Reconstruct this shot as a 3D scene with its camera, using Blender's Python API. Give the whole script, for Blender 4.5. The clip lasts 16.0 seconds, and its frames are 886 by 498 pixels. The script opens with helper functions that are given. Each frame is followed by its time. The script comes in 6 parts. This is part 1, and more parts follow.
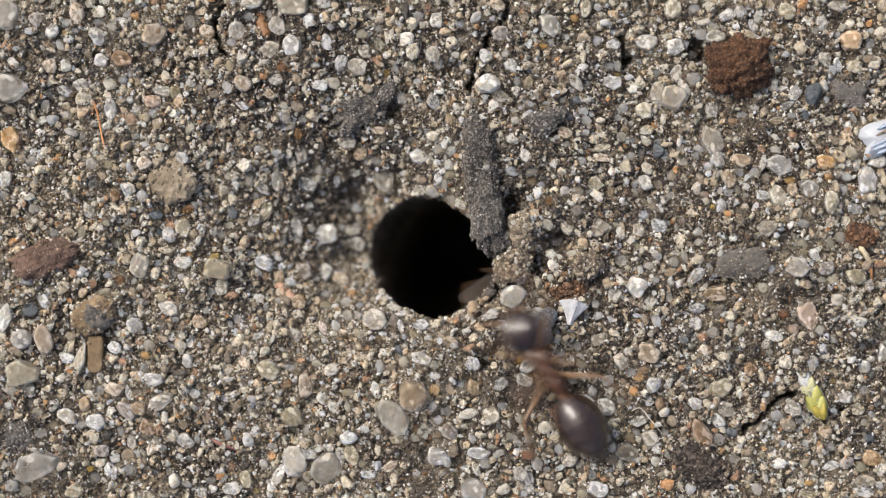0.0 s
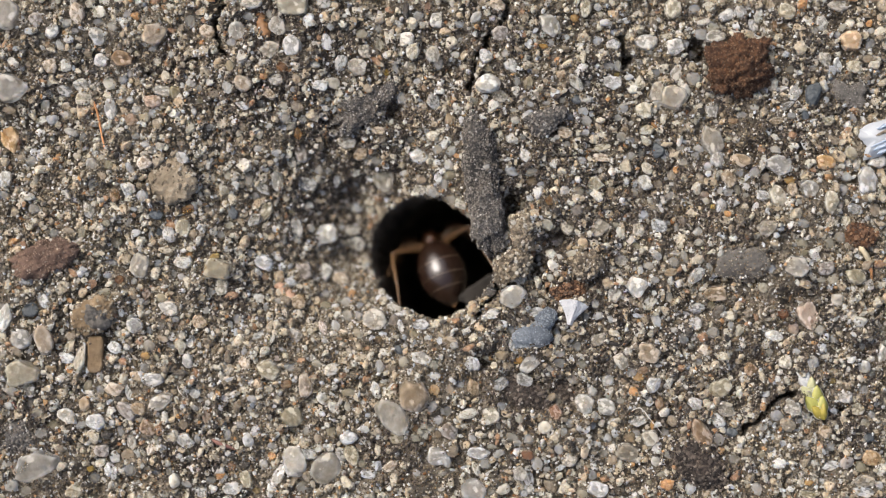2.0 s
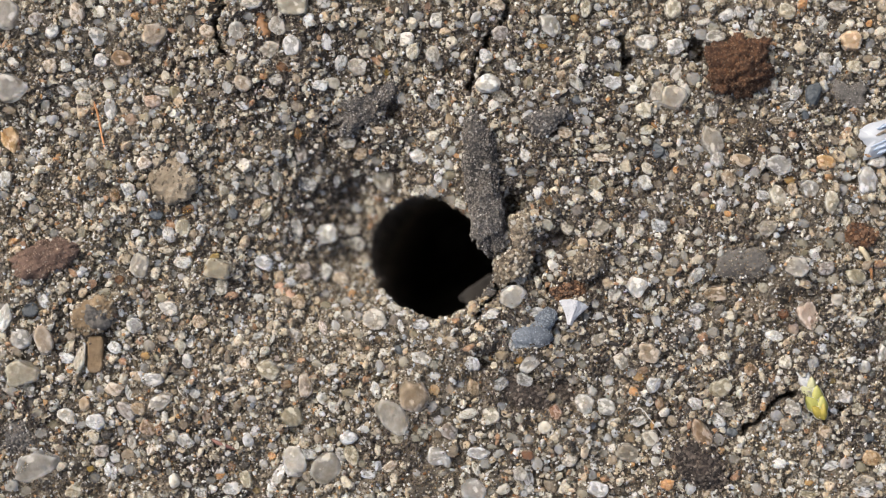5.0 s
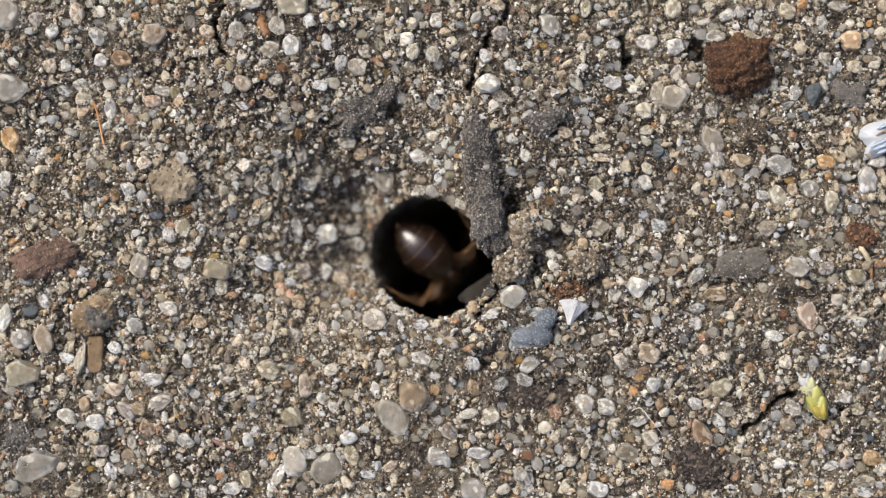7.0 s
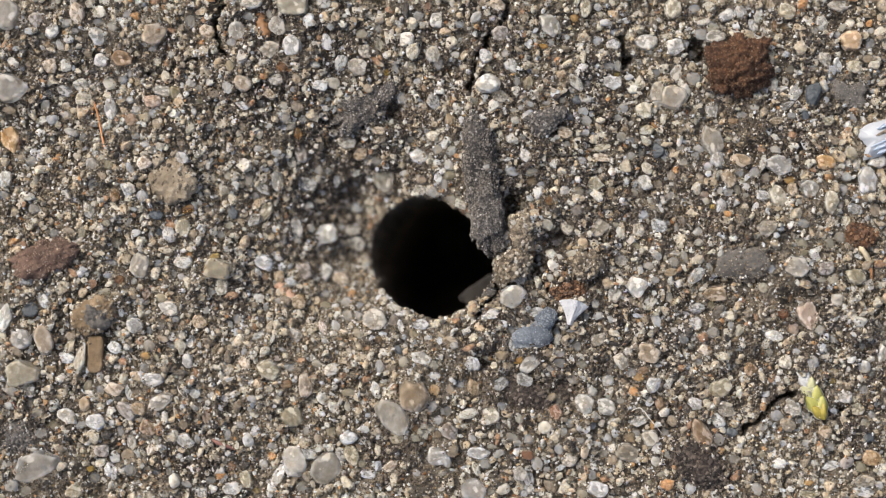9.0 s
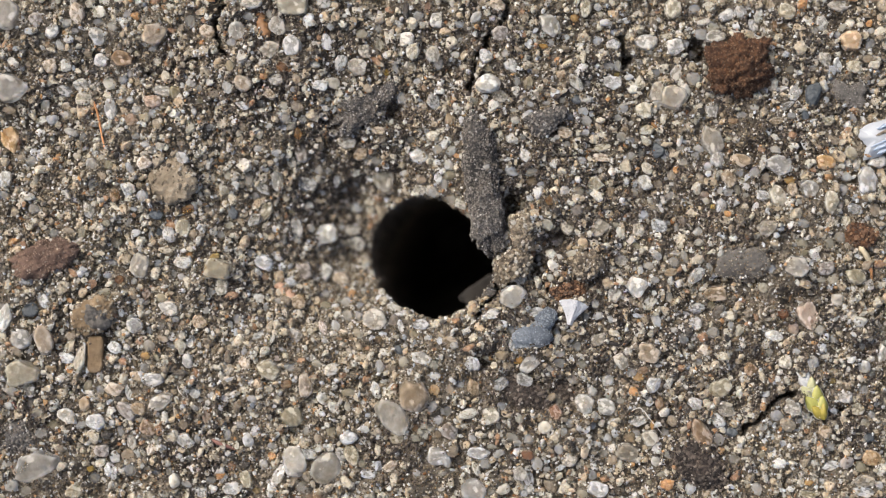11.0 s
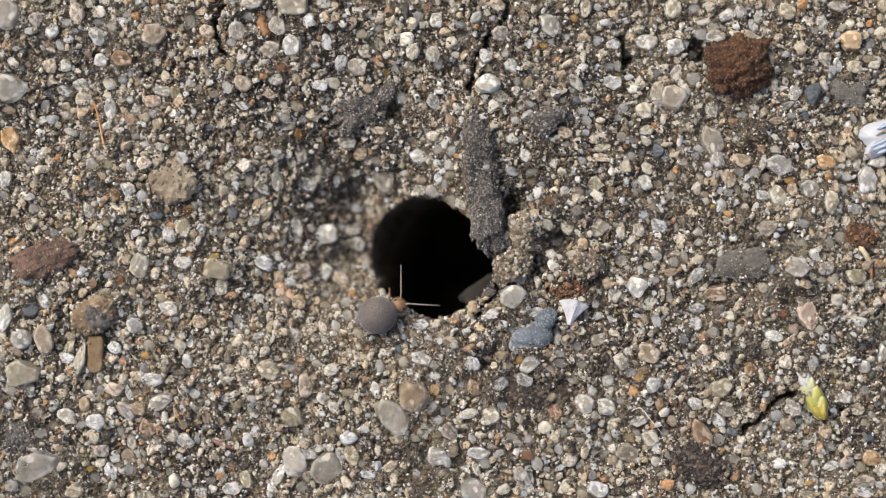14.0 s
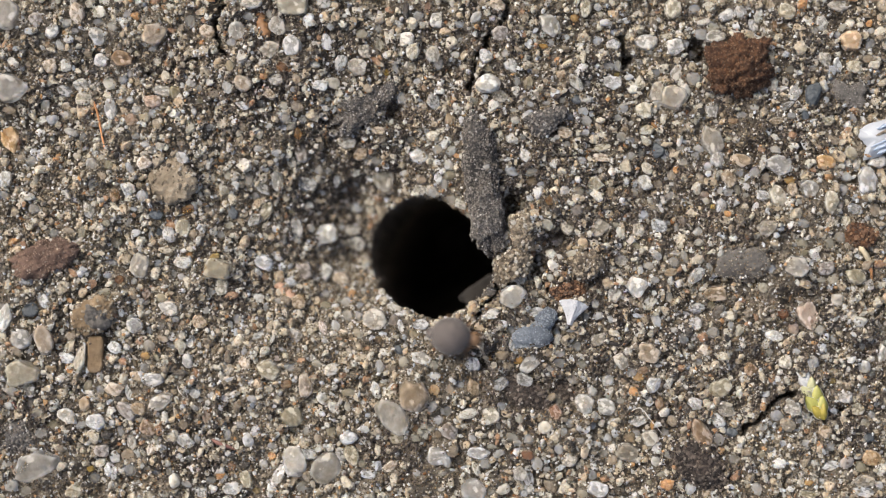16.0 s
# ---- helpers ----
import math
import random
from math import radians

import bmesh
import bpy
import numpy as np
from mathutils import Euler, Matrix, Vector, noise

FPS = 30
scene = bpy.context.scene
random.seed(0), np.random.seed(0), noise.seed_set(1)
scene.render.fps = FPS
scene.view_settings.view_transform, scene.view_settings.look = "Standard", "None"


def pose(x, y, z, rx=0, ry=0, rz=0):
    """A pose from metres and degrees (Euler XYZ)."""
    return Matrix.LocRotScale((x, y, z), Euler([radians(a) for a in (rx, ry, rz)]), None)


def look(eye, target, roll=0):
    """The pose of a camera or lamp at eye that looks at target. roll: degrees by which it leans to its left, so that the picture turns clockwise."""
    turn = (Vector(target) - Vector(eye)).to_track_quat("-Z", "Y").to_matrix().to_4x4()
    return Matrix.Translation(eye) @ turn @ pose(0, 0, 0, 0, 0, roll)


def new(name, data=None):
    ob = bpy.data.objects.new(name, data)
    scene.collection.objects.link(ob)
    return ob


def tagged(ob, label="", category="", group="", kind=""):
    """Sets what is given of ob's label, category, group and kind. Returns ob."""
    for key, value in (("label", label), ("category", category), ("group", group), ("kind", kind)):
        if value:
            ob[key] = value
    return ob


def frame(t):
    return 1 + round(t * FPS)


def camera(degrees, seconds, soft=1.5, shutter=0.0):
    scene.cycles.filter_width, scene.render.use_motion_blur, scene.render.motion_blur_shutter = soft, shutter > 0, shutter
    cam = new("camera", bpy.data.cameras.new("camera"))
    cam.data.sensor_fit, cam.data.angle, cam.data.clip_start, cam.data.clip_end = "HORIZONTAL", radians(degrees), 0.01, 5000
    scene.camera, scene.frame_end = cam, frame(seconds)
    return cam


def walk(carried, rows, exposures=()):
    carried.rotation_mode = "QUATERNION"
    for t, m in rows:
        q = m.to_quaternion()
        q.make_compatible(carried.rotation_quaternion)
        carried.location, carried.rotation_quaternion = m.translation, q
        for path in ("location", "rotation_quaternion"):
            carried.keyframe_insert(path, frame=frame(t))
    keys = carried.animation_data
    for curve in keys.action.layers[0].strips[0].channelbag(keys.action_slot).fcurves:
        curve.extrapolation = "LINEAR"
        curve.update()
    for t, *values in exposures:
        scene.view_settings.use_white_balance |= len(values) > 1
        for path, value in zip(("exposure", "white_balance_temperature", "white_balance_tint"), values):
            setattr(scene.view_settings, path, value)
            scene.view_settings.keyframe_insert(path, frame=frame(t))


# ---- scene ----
import functools

MM = 0.001
cam = camera(24, 16.0, soft=1.12, shutter=1.3)
EYE = 49.18 * MM
CAMERA_ROWS = [(0.0, pose(0, 0, EYE)), (16.0, pose(0, 0, EYE))]
walk(cam, CAMERA_ROWS, exposures=[(0.0, 0.23), (16.0, 0.23)])
cam.data.dof.use_dof = True
cam.data.dof.focus_distance = EYE - 0.12 * MM
cam.data.dof.aperture_fstop = 32.0

# ---------------------------------------------------------------- light
SUN_UP, SUN_TURN = 47.0, 140.0
world = bpy.data.worlds.new("sky")
scene.world = world
world.use_nodes = True
wn = world.node_tree.nodes
sky = wn.new("ShaderNodeTexSky")
sky.sky_type = "NISHITA"
sky.sun_disc = False
sky.sun_elevation = radians(SUN_UP)
sky.sun_rotation = radians(90 - SUN_TURN)
sky.dust_density = 6.0
sky.air_density = 0.7
wn["Background"].inputs["Strength"].default_value = 0.15
world.node_tree.links.new(sky.outputs["Color"], wn["Background"].inputs["Color"])
sun_data = bpy.data.lights.new("sun", "SUN")
sun_data.energy = 1.7
sun_data.angle = radians(25)
sun_data.color = (1.0, 0.97, 0.92)
sun = new("sun", sun_data)
a, e = radians(SUN_TURN), radians(SUN_UP)
sun.matrix_world = look((math.cos(a) * math.cos(e), math.sin(a) * math.cos(e), math.sin(e)), (0, 0, 0))

# ---------------------------------------------------------------- materials


class Nodes:
    """A short hand for node materials."""

    def __init__(self, name):
        self.mat = bpy.data.materials.new(name)
        self.mat.use_nodes = True
        self.tree = self.mat.node_tree
        self.shader = self.tree.nodes["Principled BSDF"]

    def add(self, kind, **values):
        node = self.tree.nodes.new(kind)
        for key, value in values.items():
            node.inputs[key].default_value = value
        return node

    def link(self, a, b):
        self.tree.links.new(a, b)

    def set(self, **values):
        for key, value in values.items():
            self.shader.inputs[key.replace("_", " ")].default_value = value

    def coords(self):
        return self.add("ShaderNodeTexCoord").outputs["Object"]

    def place(self):
        return self.add("ShaderNodeNewGeometry").outputs["Position"]

    def noise(self, vector, per_mm, detail=3.0, rough=0.6):
        node = self.add("ShaderNodeTexNoise", Scale=per_mm * 1000.0, Detail=detail, Roughness=rough)
        self.link(vector, node.inputs["Vector"])
        return node.outputs["Fac"]

    def ramp(self, fac, stops, constant=False):
        node = self.add("ShaderNodeValToRGB")
        node.color_ramp.interpolation = "CONSTANT" if constant else "LINEAR"
        bar = node.color_ramp.elements
        while len(bar) < len(stops):
            bar.new(0.5)
        for item, (at, c) in zip(bar, stops):
            item.position, item.color = at, (*c, 1) if len(c) == 3 else c
        self.link(fac, node.inputs["Fac"])
        return node.outputs["Color"]

    def mix(self, fac, a, b, blend="MIX"):
        node = self.add("ShaderNodeMix")
        node.data_type, node.blend_type = "RGBA", blend
        for socket, value in ((node.inputs[0], fac), (node.inputs[6], a), (node.inputs[7], b)):
            if hasattr(value, "is_output"):
                self.link(value, socket)
            else:
                socket.default_value = value if isinstance(value, (int, float)) else (*value, 1)
        return node.outputs[2]

    def scale(self, fac, low, high):
        node = self.add("ShaderNodeMapRange")
        node.inputs["To Min"].default_value, node.inputs["To Max"].default_value = low, high
        self.link(fac, node.inputs["Value"])
        return node.outputs["Result"]

    def bump(self, height, mm, strength=1.0):
        node = self.add("ShaderNodeBump", Strength=strength, Distance=mm * MM)
        self.link(height, node.inputs["Height"])
        self.link(node.outputs["Normal"], self.shader.inputs["Normal"])

    def colour(self, socket):
        self.link(socket, self.shader.inputs["Base Color"])


# name: colour, translucent share, roughness, words for the label
KINDS = {
    "clear": ((0.636, 0.637, 0.606), 0.72, 0.08, "clear glassy quartz"),
    "white": ((0.72, 0.71, 0.67), 0.22, 0.14, "milky white quartz"),
    "cream": ((0.593, 0.552, 0.44), 0.38, 0.16, "cream translucent quartz"),
    "pale": ((0.641, 0.612, 0.527), 0.62, 0.14, "pale grey-beige quartz"),
    "beige": ((0.525, 0.468, 0.361), 0.6, 0.18, "beige frosted quartz"),
    "tan": ((0.499, 0.408, 0.299), 0.36, 0.2, "tan stained quartz"),
    "amber": ((0.353, 0.234, 0.129), 0.36, 0.18, "amber brown"),
    "orange": ((0.593, 0.408, 0.224), 0.12, 0.2, "orange feldspar"),
    "pink": ((0.568, 0.446, 0.357), 0.22, 0.2, "salmon pink feldspar"),
    "rust": ((0.28, 0.165, 0.105), 0.08, 0.45, "rust brown"),
    "gold": ((0.516, 0.399, 0.199), 0.12, 0.25, "golden yellow"),
    "grey": ((0.516, 0.506, 0.473), 0.68, 0.17, "grey frosted quartz"),
    "blue": ((0.473, 0.497, 0.506), 0.68, 0.15, "bluish grey quartz"),
    "slate": ((0.1, 0.112, 0.122), 0.0, 0.4, "dark slate grey"),
    "dark": ((0.1, 0.088, 0.075), 0.0, 0.6, "dark brownish grey"),
    "mauve": ((0.27, 0.24, 0.215), 0.1, 0.45, "dull mauve grey"),
}


def grain_material(name, rims=True):
    rgb, clear, rough, _ = KINDS[name]
    n = Nodes("sand_" + name if rims else "fine_sand_" + name)
    where = n.coords()
    both = n.add("ShaderNodeMath")
    both.operation = "ADD"
    n.link(n.add("ShaderNodeObjectInfo").outputs["Random"], both.inputs[0])
    n.link(n.add("ShaderNodeNewGeometry").outputs["Random Per Island"], both.inputs[1])
    part_of = n.add("ShaderNodeMath")
    part_of.operation = "FRACT"
    n.link(both.outputs[0], part_of.inputs[0])
    rnd = part_of.outputs[0]
    stain = n.noise(where, 2.2, 3.0)
    speck = n.noise(where, 16.0, 3.0, 0.7)
    glass = tuple(c + (0.94 - c) * (0.65 if clear > 0.4 else 0.2) * clear for c in rgb)
    base = n.mix(n.ramp(stain, [(0.34, (0, 0, 0)), (0.66, (1, 1, 1))]), tuple(c * f for c, f in zip(glass, (0.90, 0.87, 0.80))), tuple(min(0.95, c * 1.04) for c in glass))
    # dirt and dark inclusions
    base = n.mix(n.ramp(speck, [(0.26, (0.8, 0.8, 0.8)), (0.33, (0, 0, 0))]), base, tuple(c * 0.4 for c in rgb))
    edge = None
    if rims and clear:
        # worn, frosted ridges; the glass's bright refracted rims are painted into this colour too
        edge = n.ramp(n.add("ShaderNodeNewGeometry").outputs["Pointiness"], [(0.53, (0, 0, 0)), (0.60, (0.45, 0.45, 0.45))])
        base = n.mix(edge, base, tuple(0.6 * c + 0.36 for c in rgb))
    hue = n.add("ShaderNodeHueSaturation")
    n.link(base, hue.inputs["Color"])
    n.link(n.scale(rnd, 0.84, 1.10), hue.inputs["Value"])
    n.link(n.scale(rnd, 1.35, 0.85), hue.inputs["Saturation"])
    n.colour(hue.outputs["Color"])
    n.link(n.scale(speck, rough * 0.5, rough + 0.10), n.shader.inputs["Roughness"])
    n.set(IOR=1.36, Subsurface_Weight=1.0 if clear else 0.0, Subsurface_Scale=0.22 * MM, Sheen_Weight=0.35 if clear else 0.1, Sheen_Roughness=0.25)
    n.shader.inputs["Subsurface Radius"].default_value = (1.0, 0.9, 0.75)
    if clear:
        # glassy grains let the soil show through, less so at their frosted ridges with painted rims
        veil = n.add("ShaderNodeMath")
        veil.operation, veil.use_clamp = "MULTIPLY_ADD", True
        n.link(rnd, veil.inputs[0])
        veil.inputs[1].default_value, veil.inputs[2].default_value = 0.2, 0.60 - 0.50 * clear
        cloud = n.add("ShaderNodeMath")
        cloud.operation, cloud.use_clamp = "ADD", True
        n.link(n.scale(stain, -0.25, 0.25), cloud.inputs[0])
        n.link(veil.outputs[0], cloud.inputs[1])
        veil = cloud.outputs[0]
        if edge:
            more = n.add("ShaderNodeMath")
            more.operation, more.use_clamp = "ADD", True
            n.link(veil, more.inputs[0])
            n.link(edge, more.inputs[1])
            veil = more.outputs[0]
        n.link(veil, n.shader.inputs["Alpha"])
        n.set(Transmission_Weight=0.12)
    chips = n.add("ShaderNodeMath")
    chips.operation = "MULTIPLY_ADD"
    n.link(n.noise(where, 4.5, 2.0, 0.5), chips.inputs[0])
    chips.inputs[1].default_value = 2.0
    n.link(n.noise(where, 14.0, 4.0, 0.6), chips.inputs[2])
    n.bump(chips.outputs[0], 0.05, 0.6)
    return n.mat


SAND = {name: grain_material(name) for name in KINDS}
SMALLSAND = {name: grain_material(name, False) for name in KINDS}


def mixed_sand(name, stops, clear, dull, soft=0.0, matt=0.0):
    """Many grains in one mesh, each with a colour of its own."""
    n = Nodes(name)
    where = n.place()
    rnd = n.add("ShaderNodeNewGeometry").outputs["Random Per Island"]
    base = n.ramp(rnd, stops, constant=True)
    stain = n.noise(where, 6.0, 4.0)
    base = n.mix(n.scale(stain, 0.0, dull), base, (0.16, 0.125, 0.09))
    mottle = n.ramp(n.noise(where, 13.0, 4.0, 0.7), [(0.32, (0.74, 0.71, 0.67)), (0.48, (1.06, 1.05, 1.03)), (0.66, (1.35, 1.35, 1.32))])
    base = n.mix(1.0, base, mottle, "MULTIPLY")
    n.colour(base)
    n.link(n.scale(n.noise(where, 20.0), 0.05 + matt, 0.35 + matt), n.shader.inputs["Roughness"])
    n.set(Transmission_Weight=clear, IOR=1.5, Subsurface_Weight=soft, Subsurface_Scale=0.09 * MM, Sheen_Weight=soft * 0.3, Sheen_Roughness=0.35)
    n.shader.inputs["Subsurface Radius"].default_value = (1.0, 0.9, 0.75)
    n.bump(n.noise(where, 17.0, 4.0, 0.7), 0.05, 0.7)
    return n.mat


def palette(shares):
    total, at, stops = sum(s for s, _ in shares), 0.0, []
    for share, rgb in shares:
        stops.append((at / total, rgb))
        at += share
    return stops


MEDIUM = mixed_sand("medium_sand", palette([
    (9, (0.63, 0.565, 0.443)), (6, (0.496, 0.424, 0.315)), (8, (0.725, 0.669, 0.546)), (6, (0.63, 0.612, 0.554)), (2, (0.172, 0.151, 0.12)),
    (7, (0.801, 0.773, 0.684)), (8, (0.63, 0.518, 0.37)), (4, (0.324, 0.273, 0.204)), (3.5, (0.477, 0.31, 0.194)), (8, (0.687, 0.64, 0.527)),
    (4, (0.859, 0.847, 0.804)), (2.5, (0.0859, 0.0753, 0.0647)), (2.5, (0.591, 0.612, 0.619)), (4, (0.553, 0.48, 0.361)), (1.6, (0.63, 0.377, 0.185))]), 0.34, 0.10, 0.85)
FINE = mixed_sand("fine_sand", palette([
    (8, (0.275, 0.221, 0.15)), (8, (0.393, 0.329, 0.228)), (4, (0.147, 0.119, 0.086)), (6, (0.491, 0.422, 0.31)), (6, (0.314, 0.277, 0.219)),
    (3, (0.66, 0.62, 0.53)), (2.5, (0.0687, 0.0581, 0.0447)), (3, (0.432, 0.31, 0.172)), (3.5, (0.86, 0.86, 0.8)), (6, (0.196, 0.154, 0.107)),
    (1, (0.393, 0.188, 0.0774)), (3, (0.432, 0.404, 0.344))]), 0.35, 0.5)
DARKGRIT = mixed_sand("dark_grit", palette([
    (8, (0.16, 0.15, 0.135)), (7, (0.26, 0.245, 0.22)), (5, (0.08, 0.075, 0.07)), (5, (0.34, 0.325, 0.30)), (1.2, (0.75, 0.73, 0.70)), (5, (0.05, 0.046, 0.042)), (4, (0.17, 0.15, 0.125))]), 0.15, 0.5, 0.0, 0.45)
BROWNGRIT = mixed_sand("brown_grit", palette([
    (8, (0.16, 0.078, 0.036)), (6, (0.21, 0.11, 0.052)), (7, (0.06, 0.03, 0.017)), (2, (0.27, 0.16, 0.085)), (0.1, (0.30, 0.22, 0.15))]), 0.05, 0.3, 0.0, 0.45)
BLACKGRIT = mixed_sand("black_grit", palette([
    (8, (0.05, 0.04, 0.034)), (6, (0.09, 0.07, 0.055)), (4, (0.025, 0.02, 0.018)), (3, (0.20, 0.17, 0.14)), (1, (0.45, 0.42, 0.38))]), 0.05, 0.3, 0.0, 0.45)
BLUEGRIT = mixed_sand("blue_grit", palette([
    (8, (0.24, 0.28, 0.33)), (6, (0.30, 0.345, 0.39)), (4, (0.17, 0.20, 0.24)), (2, (0.38, 0.42, 0.45))]), 0.1, 0.2, 0.0, 0.45)
# quartz tones; the bright whites paint the sand's sparkles into the colour
GLINT_PAINT = mixed_sand("glint_painted_sand", palette([
    (7, (0.858, 0.845, 0.806)), (5, (0.806, 0.741, 0.611)), (4, (0.715, 0.624, 0.468)), (3, (0.806, 0.845, 0.884)), (1, (0.78, 0.494, 0.26))]), 0.3, 0.1)
REDGRIT = mixed_sand("red_grit", palette([
    (8, (0.22, 0.145, 0.105)), (6, (0.32, 0.22, 0.165)), (5, (0.12, 0.08, 0.06)), (2, (0.46, 0.37, 0.29))]), 0.15, 0.3, 0.0, 0.45)
TANGRIT = mixed_sand("tan_grit", palette([
    (8, (0.40, 0.335, 0.24)), (7, (0.26, 0.21, 0.145)), (5, (0.52, 0.46, 0.35)), (3, (0.70, 0.66, 0.57)), (6, (0.14, 0.115, 0.085))]), 0.25, 0.4)


def soil_material(name, low, mid, high, per_mm=9.0, depth=0.07):
    n = Nodes(name)
    where = n.place()
    big = n.noise(where, 0.5, 4.0)
    fine = n.noise(where, per_mm, 6.0, 0.75)
    base = n.ramp(fine, [(0.30, low), (0.50, mid), (0.68, high)])
    base = n.mix(n.ramp(big, [(0.40, (0, 0, 0)), (0.62, (1, 1, 1))]), base, tuple(0.6 * (a + b) / 2 for a, b in zip(low, mid)))
    n.colour(base)
    n.set(Roughness=0.85)
    n.bump(fine, depth)
    return n.mat


SOIL = soil_material("damp_sandy_soil", (0.06, 0.05, 0.038), (0.25, 0.21, 0.16), (0.50, 0.44, 0.34), 12.0, 0.10)
CHARRED = soil_material("dark_gritty_crust", (0.025, 0.023, 0.021), (0.10, 0.094, 0.086), (0.34, 0.32, 0.30), 18.0, 0.06)
CRUMB = soil_material("rusty_earth_crumb", (0.022, 0.010, 0.006), (0.14, 0.065, 0.030), (0.34, 0.165, 0.075), 9.0, 0.16)
BLACKSOIL = soil_material("black_humus", (0.014, 0.010, 0.008), (0.05, 0.038, 0.030), (0.20, 0.15, 0.12), 12.0, 0.07)
TANCRUST = soil_material("tan_sandy_crust", (0.09, 0.07, 0.05), (0.23, 0.185, 0.13), (0.46, 0.40, 0.31), 14.0, 0.06)
REDCHIP = soil_material("reddish_sandstone", (0.10, 0.06, 0.045), (0.21, 0.13, 0.09), (0.34, 0.24, 0.18), 10.0, 0.03)
GREYCHIP = soil_material("grey_stone_chip", (0.11, 0.10, 0.09), (0.23, 0.21, 0.18), (0.40, 0.37, 0.32), 14.0, 0.06)
BEIGEROCK = soil_material("beige_sandstone", (0.28, 0.21, 0.13), (0.47, 0.38, 0.26), (0.58, 0.51, 0.39), 9.0, 0.08)
TANROCK = soil_material("tan_sandstone", (0.16, 0.10, 0.05), (0.38, 0.27, 0.15), (0.52, 0.42, 0.30), 5.0, 0.04)
BLUECHIP = soil_material("blue_grey_slate", (0.22, 0.255, 0.30), (0.29, 0.335, 0.385), (0.46, 0.50, 0.54), 20.0, 0.10)


def plain(name, rgb, rough=0.5, clear=0.0, per_mm=6.0, spread=0.35, sheen=0.0, coat=0.0, bump=0.01):
    n = Nodes(name)
    fac = n.noise(n.coords(), per_mm, 4.0)
    n.colour(n.mix(fac, tuple(c * (1 - spread) for c in rgb), tuple(min(0.95, c * (1 + spread)) for c in rgb)))
    n.set(Roughness=rough, Transmission_Weight=clear, Sheen_Weight=sheen, Coat_Weight=coat)
    if bump:
        n.bump(n.noise(n.coords(), per_mm * 4, 3.0), bump)
    return n.mat


# ---------------------------------------------------------------- the lie of the land, in millimetres
LATTICE = np.random.RandomState(7).rand(256, 256)


def value_noise(x, y, per_mm, seed=0):
    x, y = np.asarray(x, float) * per_mm + 37.3 * seed + 500, np.asarray(y, float) * per_mm + 11.7 * seed + 500
    ix, iy = np.floor(x).astype(int), np.floor(y).astype(int)
    fx, fy = x - ix, y - iy
    fx, fy = fx * fx * (3 - 2 * fx), fy * fy * (3 - 2 * fy)
    g = lambda i, j: LATTICE[i % 256, j % 256]
    return (g(ix, iy) * (1 - fx) + g(ix + 1, iy) * fx) * (1 - fy) + (g(ix, iy + 1) * (1 - fx) + g(ix + 1, iy + 1) * fx) * fy - 0.5


HOLE = (-0.213, -0.213)
# the mouth's radius every 22.5 degrees, from the east round by north
MOUTH = (1.46, 1.29, 1.30, 1.33, 1.45, 1.58, 1.60, 1.64, 1.60, 1.56, 1.45, 1.38, 1.49, 1.42, 1.40, 1.46)


def mouth_radius(turn):
    step = (np.asarray(turn) / (2 * math.pi) * 16) % 16
    i = np.floor(step).astype(int)
    f = step - i
    f = f * f * (3 - 2 * f)
    ring = np.array(MOUTH)
    return ring[i % 16] * (1 - f) + ring[(i + 1) % 16] * f


def along(x, y, way):
    """Distance to a line of straight pieces."""
    best = np.full(np.shape(x), 1e9)
    for (ax, ay), (bx, by) in zip(way, way[1:]):
        dx, dy = bx - ax, by - ay
        s = np.clip(((x - ax) * dx + (y - ay) * dy) / (dx * dx + dy * dy), 0, 1)
        best = np.minimum(best, np.hypot(x - ax - s * dx, y - ay - s * dy))
    return best


# cracks: half width, depth, line
CRACKS = [
    (0.067, 0.5, [(1.608, 5.796), (1.343, 5.33), (0.984, 4.865), (0.771, 4.134), (0.678, 3.336)]),
    (0.08, 0.8, [(-5.104, 5.729), (-5.304, 5.065), (-5.211, 4.666)]),
    (0.04, 0.4, [(-7.098, 4.24), (-6.434, 4.161), (-5.902, 4.373)]),
    (0.067, 0.8, [(7.125, -4.267), (7.457, -3.975), (7.856, -3.602), (8.321, -3.31)]),
    (0.067, 0.8, [(4.134, 4.932), (4.4, 4.599), (4.307, 4.333)]),
    (0.053, 0.5, [(8.919, -3.775), (9.518, -3.775)]),
    (0.08, 0.9, [(1.356, -0.864), (1.063, -1.25), (0.718, -1.608)]),
]
# hollows: x, y, radius, depth
HOLLOWS = [
    (1.608, 0.944, 0.4, 0.9),
    (2.738, 0.213, 0.373, 0.7),
    (6.061, 4.666, 0.293, 0.8),
    (1.941, -3.31, 0.6, 0.35),
    (2.871, -3.443, 0.467, 0.4),
    (-1.117, 3.204, 0.333, 0.5),
    (1.01, -2.645, 0.267, 0.4),
    (2.14, -0.385, 0.293, 0.6),
    (-2.18, 1.276, 0.4, 0.4),
]


